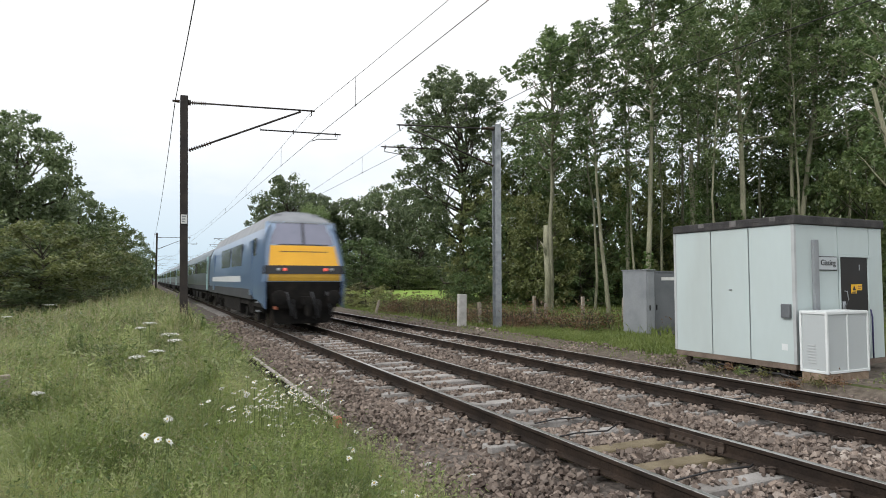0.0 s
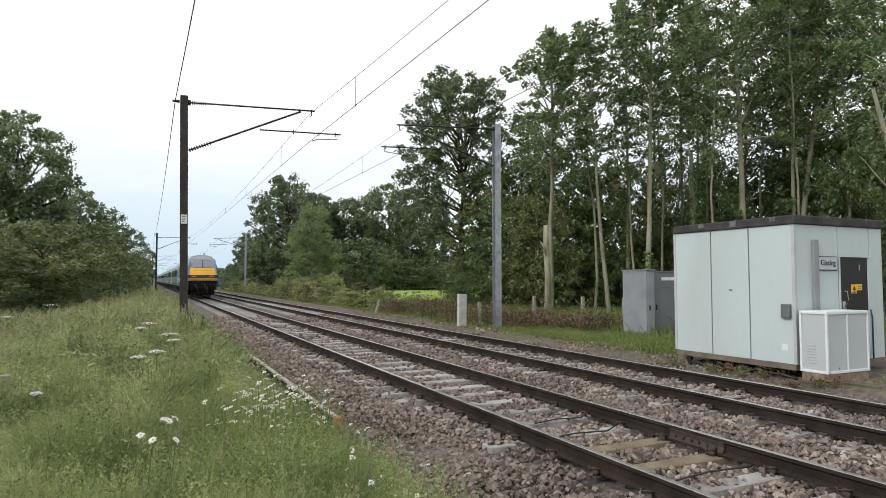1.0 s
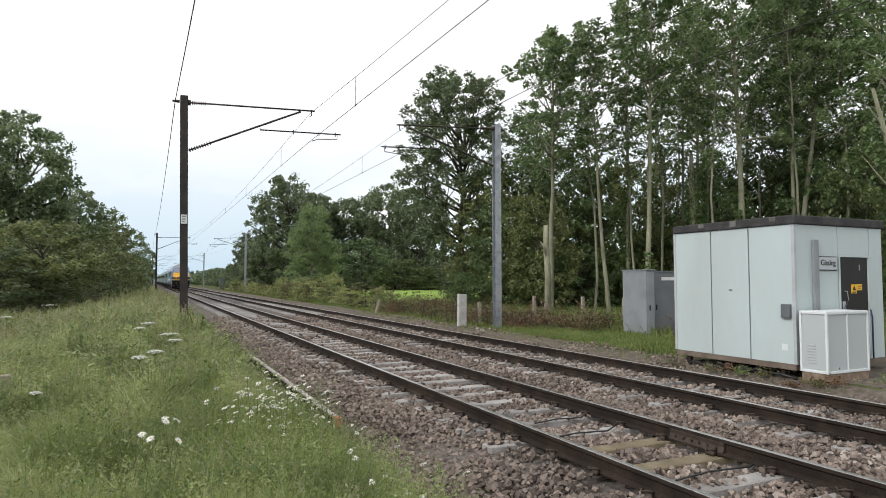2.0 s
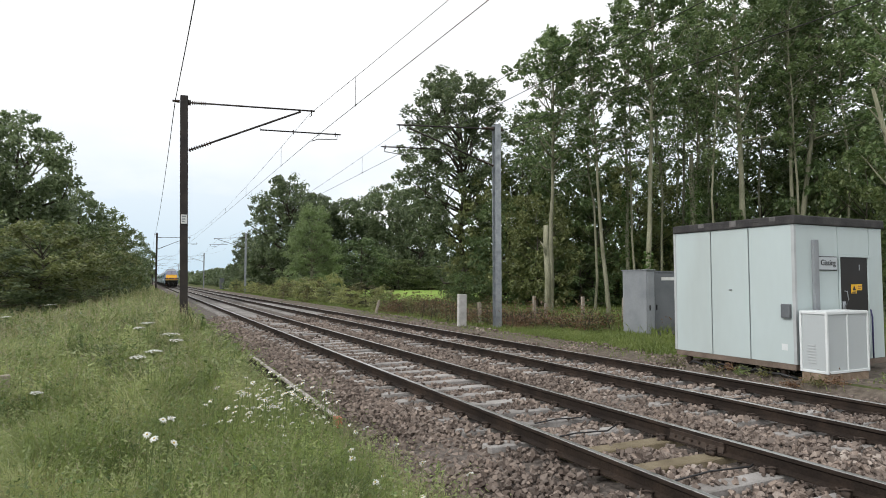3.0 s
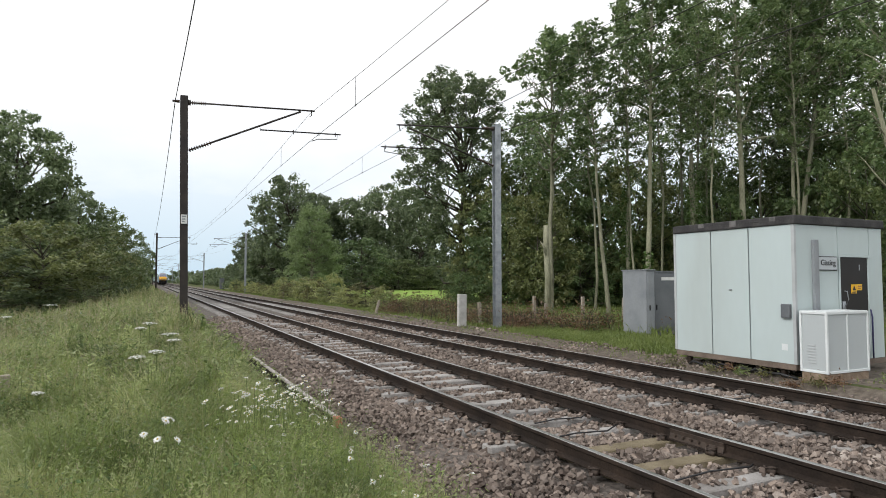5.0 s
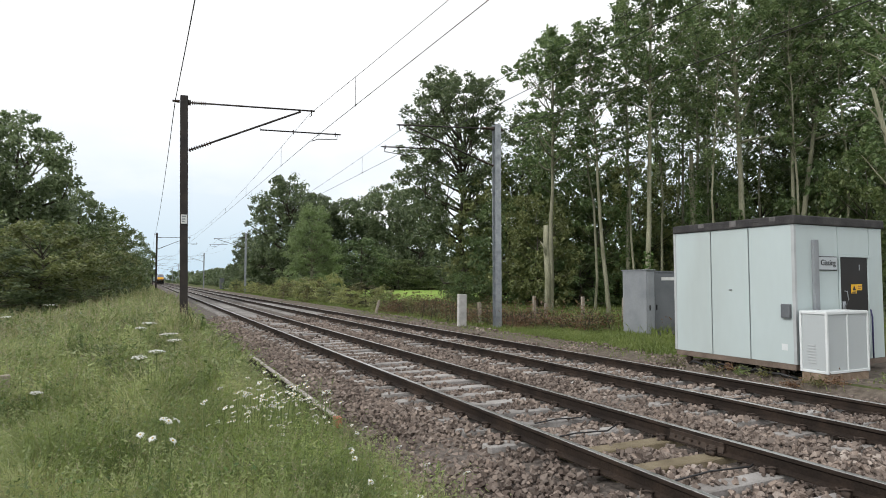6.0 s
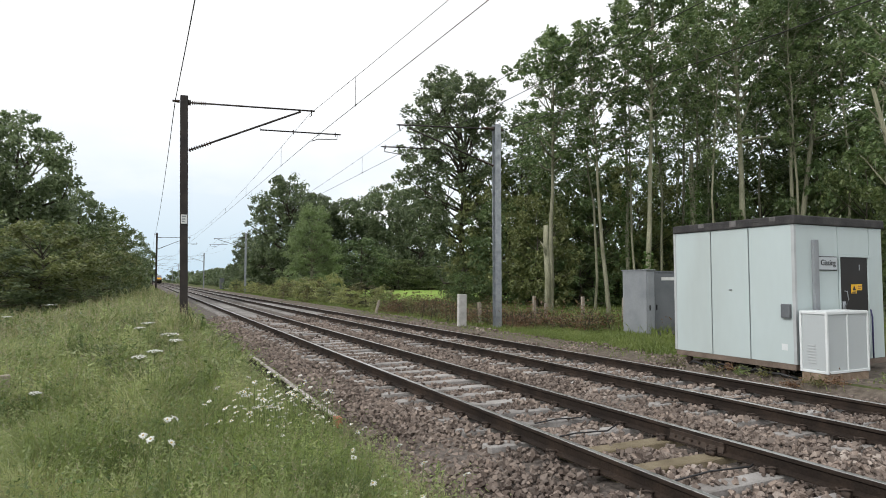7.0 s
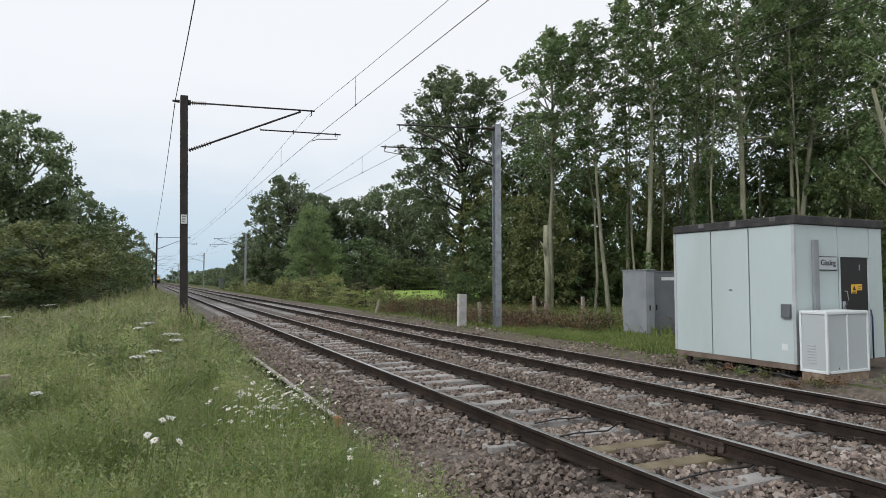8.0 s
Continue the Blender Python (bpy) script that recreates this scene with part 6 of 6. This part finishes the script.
for x, y, h, r in ((-2.53, 21.1, 0.95, 0.26), (-2.92, 17.3, 0.9, 0.16), (0.03, 12.1, 0.78, 0.16), (0.33, 10.7, 0.78, 0.18), (-0.08, 8.0, 0.76, 0.12), (0.10, 8.2, 0.78, 0.13), (0.40, 10.4, 0.74, 0.14), (-0.1, 11.8, 0.72, 0.12), (-1.5, 8.4, 0.5, 0.06), (-0.95, 7.2, 0.5, 0.07)):
    make_umbel(x, y, h, r * 0.75)


# ---- ivy, stumps and odds ----
def make_ivy(x, y, z0, z1, r, count, seed):
    rng = np.random.default_rng(seed)
    a, z = rng.uniform(0, 6.28, count), z0 + (z1 - z0) * rng.uniform(0, 1, count) ** 1.2
    rr = r * rng.uniform(0.5, 1.0, count) * (1.15 - 0.6 * (z - z0) / (z1 - z0))
    g = Geo()
    g.add(*leaf_quads(np.stack([rr * np.cos(a), rr * np.sin(a), z], axis=1), 0.11, rng, 0.2, 0.8))
    ob = tagged(put("ivy", g, L_IVY), "bright green ivy climbing a tree trunk", "ivy", "ivy", "stuff")
    ob.location = (x, y, ground_height(x, y))


make_ivy(23.0, 25.6, 0.3, 7.5, 0.42, 1500, 1)
make_ivy(21.1, 22.1, 0.2, 3.0, 0.38, 700, 2)
make_ivy(24.6, 22.6, 0.2, 7.2, 0.65, 2600, 3)
make_ivy(26.1, 20.8, 0.2, 3.6, 0.35, 500, 4)


def make_snag(x, y, h, r, label):
    """A dead, broken-off trunk with a stub or two."""
    g = Geo()
    g.tube([(0, 0, -0.4), (0.03, 0.0, h * 0.4), (-0.05, 0.04, h * 0.8), (-0.04, 0.03, h)], [r * 1.2, r, r * 0.85, r * 0.75], 9)
    g.tube([(0, 0, h * 0.62), (-0.25, -0.1, h * 0.75), (-0.45, -0.1, h * 0.82)], [r * 0.4, r * 0.3, r * 0.12], 6)
    ob = tagged(put("dead_trunk", g, M_BARK, smooth=True), label, "tree stump")
    ob.location = (x, y, ground_height(x, y))


make_snag(16.9, 24.2, 4.2, 0.15, "dead broken-off tree trunk beside the fence")
make_snag(24.6, 22.6, 8.0, 0.13, "ivy-covered dead trunk in the wood")

for k, (x, y, l) in enumerate(((4.9, 6.6, 0.5), (4.7, 5.9, 0.6), (4.95, 4.2, 0.7), (8.0, 6.6, 0.6))):
    g = Geo()
    g.tube([(-l, 0.0, 0.0), (-l * 0.3, 0.03, 0.015), (l * 0.4, -0.02, 0.01), (l * 0.8, 0.12, 0.02), (l, 0.2, 0.0)], 0.009, 7)
    ob = tagged(put("track_cable", g, M_BLACK, smooth=True), "thin black cable lying across the sleepers", "cable", "track cables")
    ob.location = (x, y, -0.155)


def make_dead_tree():
    """A storm-broken pale tree with a splintered limb, at the edge of the wood."""
    t = thing("broken_tree", "storm-broken pale tree with splintered bare limbs", "tree", (22.4, 11.6, ground_height(22.4, 11.6)))
    g = Geo()
    g.tube([(0, 0, -0.4), (0.03, 0.02, 2.0), (-0.05, 0.0, 4.2), (0.1, 0.05, 6.2)], [0.2, 0.17, 0.14, 0.11], 9)
    put("trunk", g, M_BARK, t, smooth=True)
    for tip, r in (((-1.15, 0.45, 7.9), 0.10), ((-0.35, 0.1, 9.2), 0.07), ((0.7, -0.2, 8.6), 0.07)):
        a, b = Vector((-0.02, 0.0, 4.4 if tip[0] < -1 else 5.6)), Vector(tip)
        m = a.lerp(b, 0.5) + Vector((-0.12, 0.05, -0.15))
        g = Geo()
        g.tube([a, m, b], [r, r * 0.8, r * 0.55], 8)
        for k in range(7):
            q = m.lerp(b, k / 7)
            e = q + Vector((rnd.uniform(-0.9, 0.5), rnd.uniform(-0.4, 0.4), rnd.uniform(-0.2, 0.9)))
            g.tube([q, q.lerp(e, 0.5) + Vector((0, 0, 0.06)), e], [0.022, 0.014, 0.005], 5)
        put("limb", g, M_BARK, t, smooth=True)


make_dead_tree()

for k, (x, y, l) in enumerate(((10.66, 8.0, 0.5), (10.7, 8.75, 0.6), (10.64, 9.5, 0.5))):
    g = Geo()
    g.tube([(0.0, -l, 0.0), (-0.05, -l * 0.4, 0.05), (0.04, l * 0.2, 0.02), (-0.02, l * 0.7, 0.07), (0.05, l, 0.0)], 0.026, 8)
    ob = tagged(put("drain_hose", g, M_BLACK, smooth=True), "black hose lying under the relay building", "hose", "hoses")
    ob.location = (x, y, ground_height(x, y) + 0.04)

for k, (x, y, r) in enumerate(((10.45, 9.2, 0.12), (10.5, 8.55, 0.10), (10.35, 7.4, 0.09), (10.4, 10.2, 0.13), (2.25, 15.6, 0.14), (2.2, 16.9, 0.2), (2.1, 18.2, 0.22), (1.75, 17.4, 0.25), (10.6, 6.75, 0.10), (10.5, 7.05, 0.08), (11.3, 6.2, 0.12), (11.8, 6.0, 0.16), (12.2, 6.5, 0.16), (11.0, 5.9, 0.10), (10.6, 8.9, 0.09), (10.55, 8.1, 0.10), (2.0, 10.6, 0.10), (1.9, 12.2, 0.12))):
    rng = np.random.default_rng(90 + k)
    c = rng.normal(0, 1, (140, 3)) * np.array([(r, r, r * 0.7)])
    c[:, 2] = np.abs(c[:, 2])
    g = Geo()
    g.add(*leaf_quads(c, 0.06, rng, 0.6, 0.4))
    ob = tagged(put("weed_clump", g, (L_TAWNY, L_HERB, L_BROWN)[k % 3]), "small leafy weed growing in the ballast", "weed", "weeds", "stuff")
    ob.location = (x, y, ground_height(x, y) + 0.06)
# ---- what moves ----
TRACK_X = (XA + XB) / 2
START, SPEED = 20.05, 41.4


def motions():
    times = [0.5 * k for k in range(17)]
    for ob, back in TRAIN:
        walk(ob, [(t, pose(TRACK_X, START + back + SPEED * t, 0)) for t in times])
    for ob, angle, phase in SWAYING:
        x, y, z = ob.location
        rz = math.degrees(ob.rotation_euler.z)
        walk(ob, [(t, pose(x, y, z, angle * math.sin(1.7 * t + phase), 0.7 * angle * math.cos(1.3 * t + phase), rz)) for t in times])


motions()
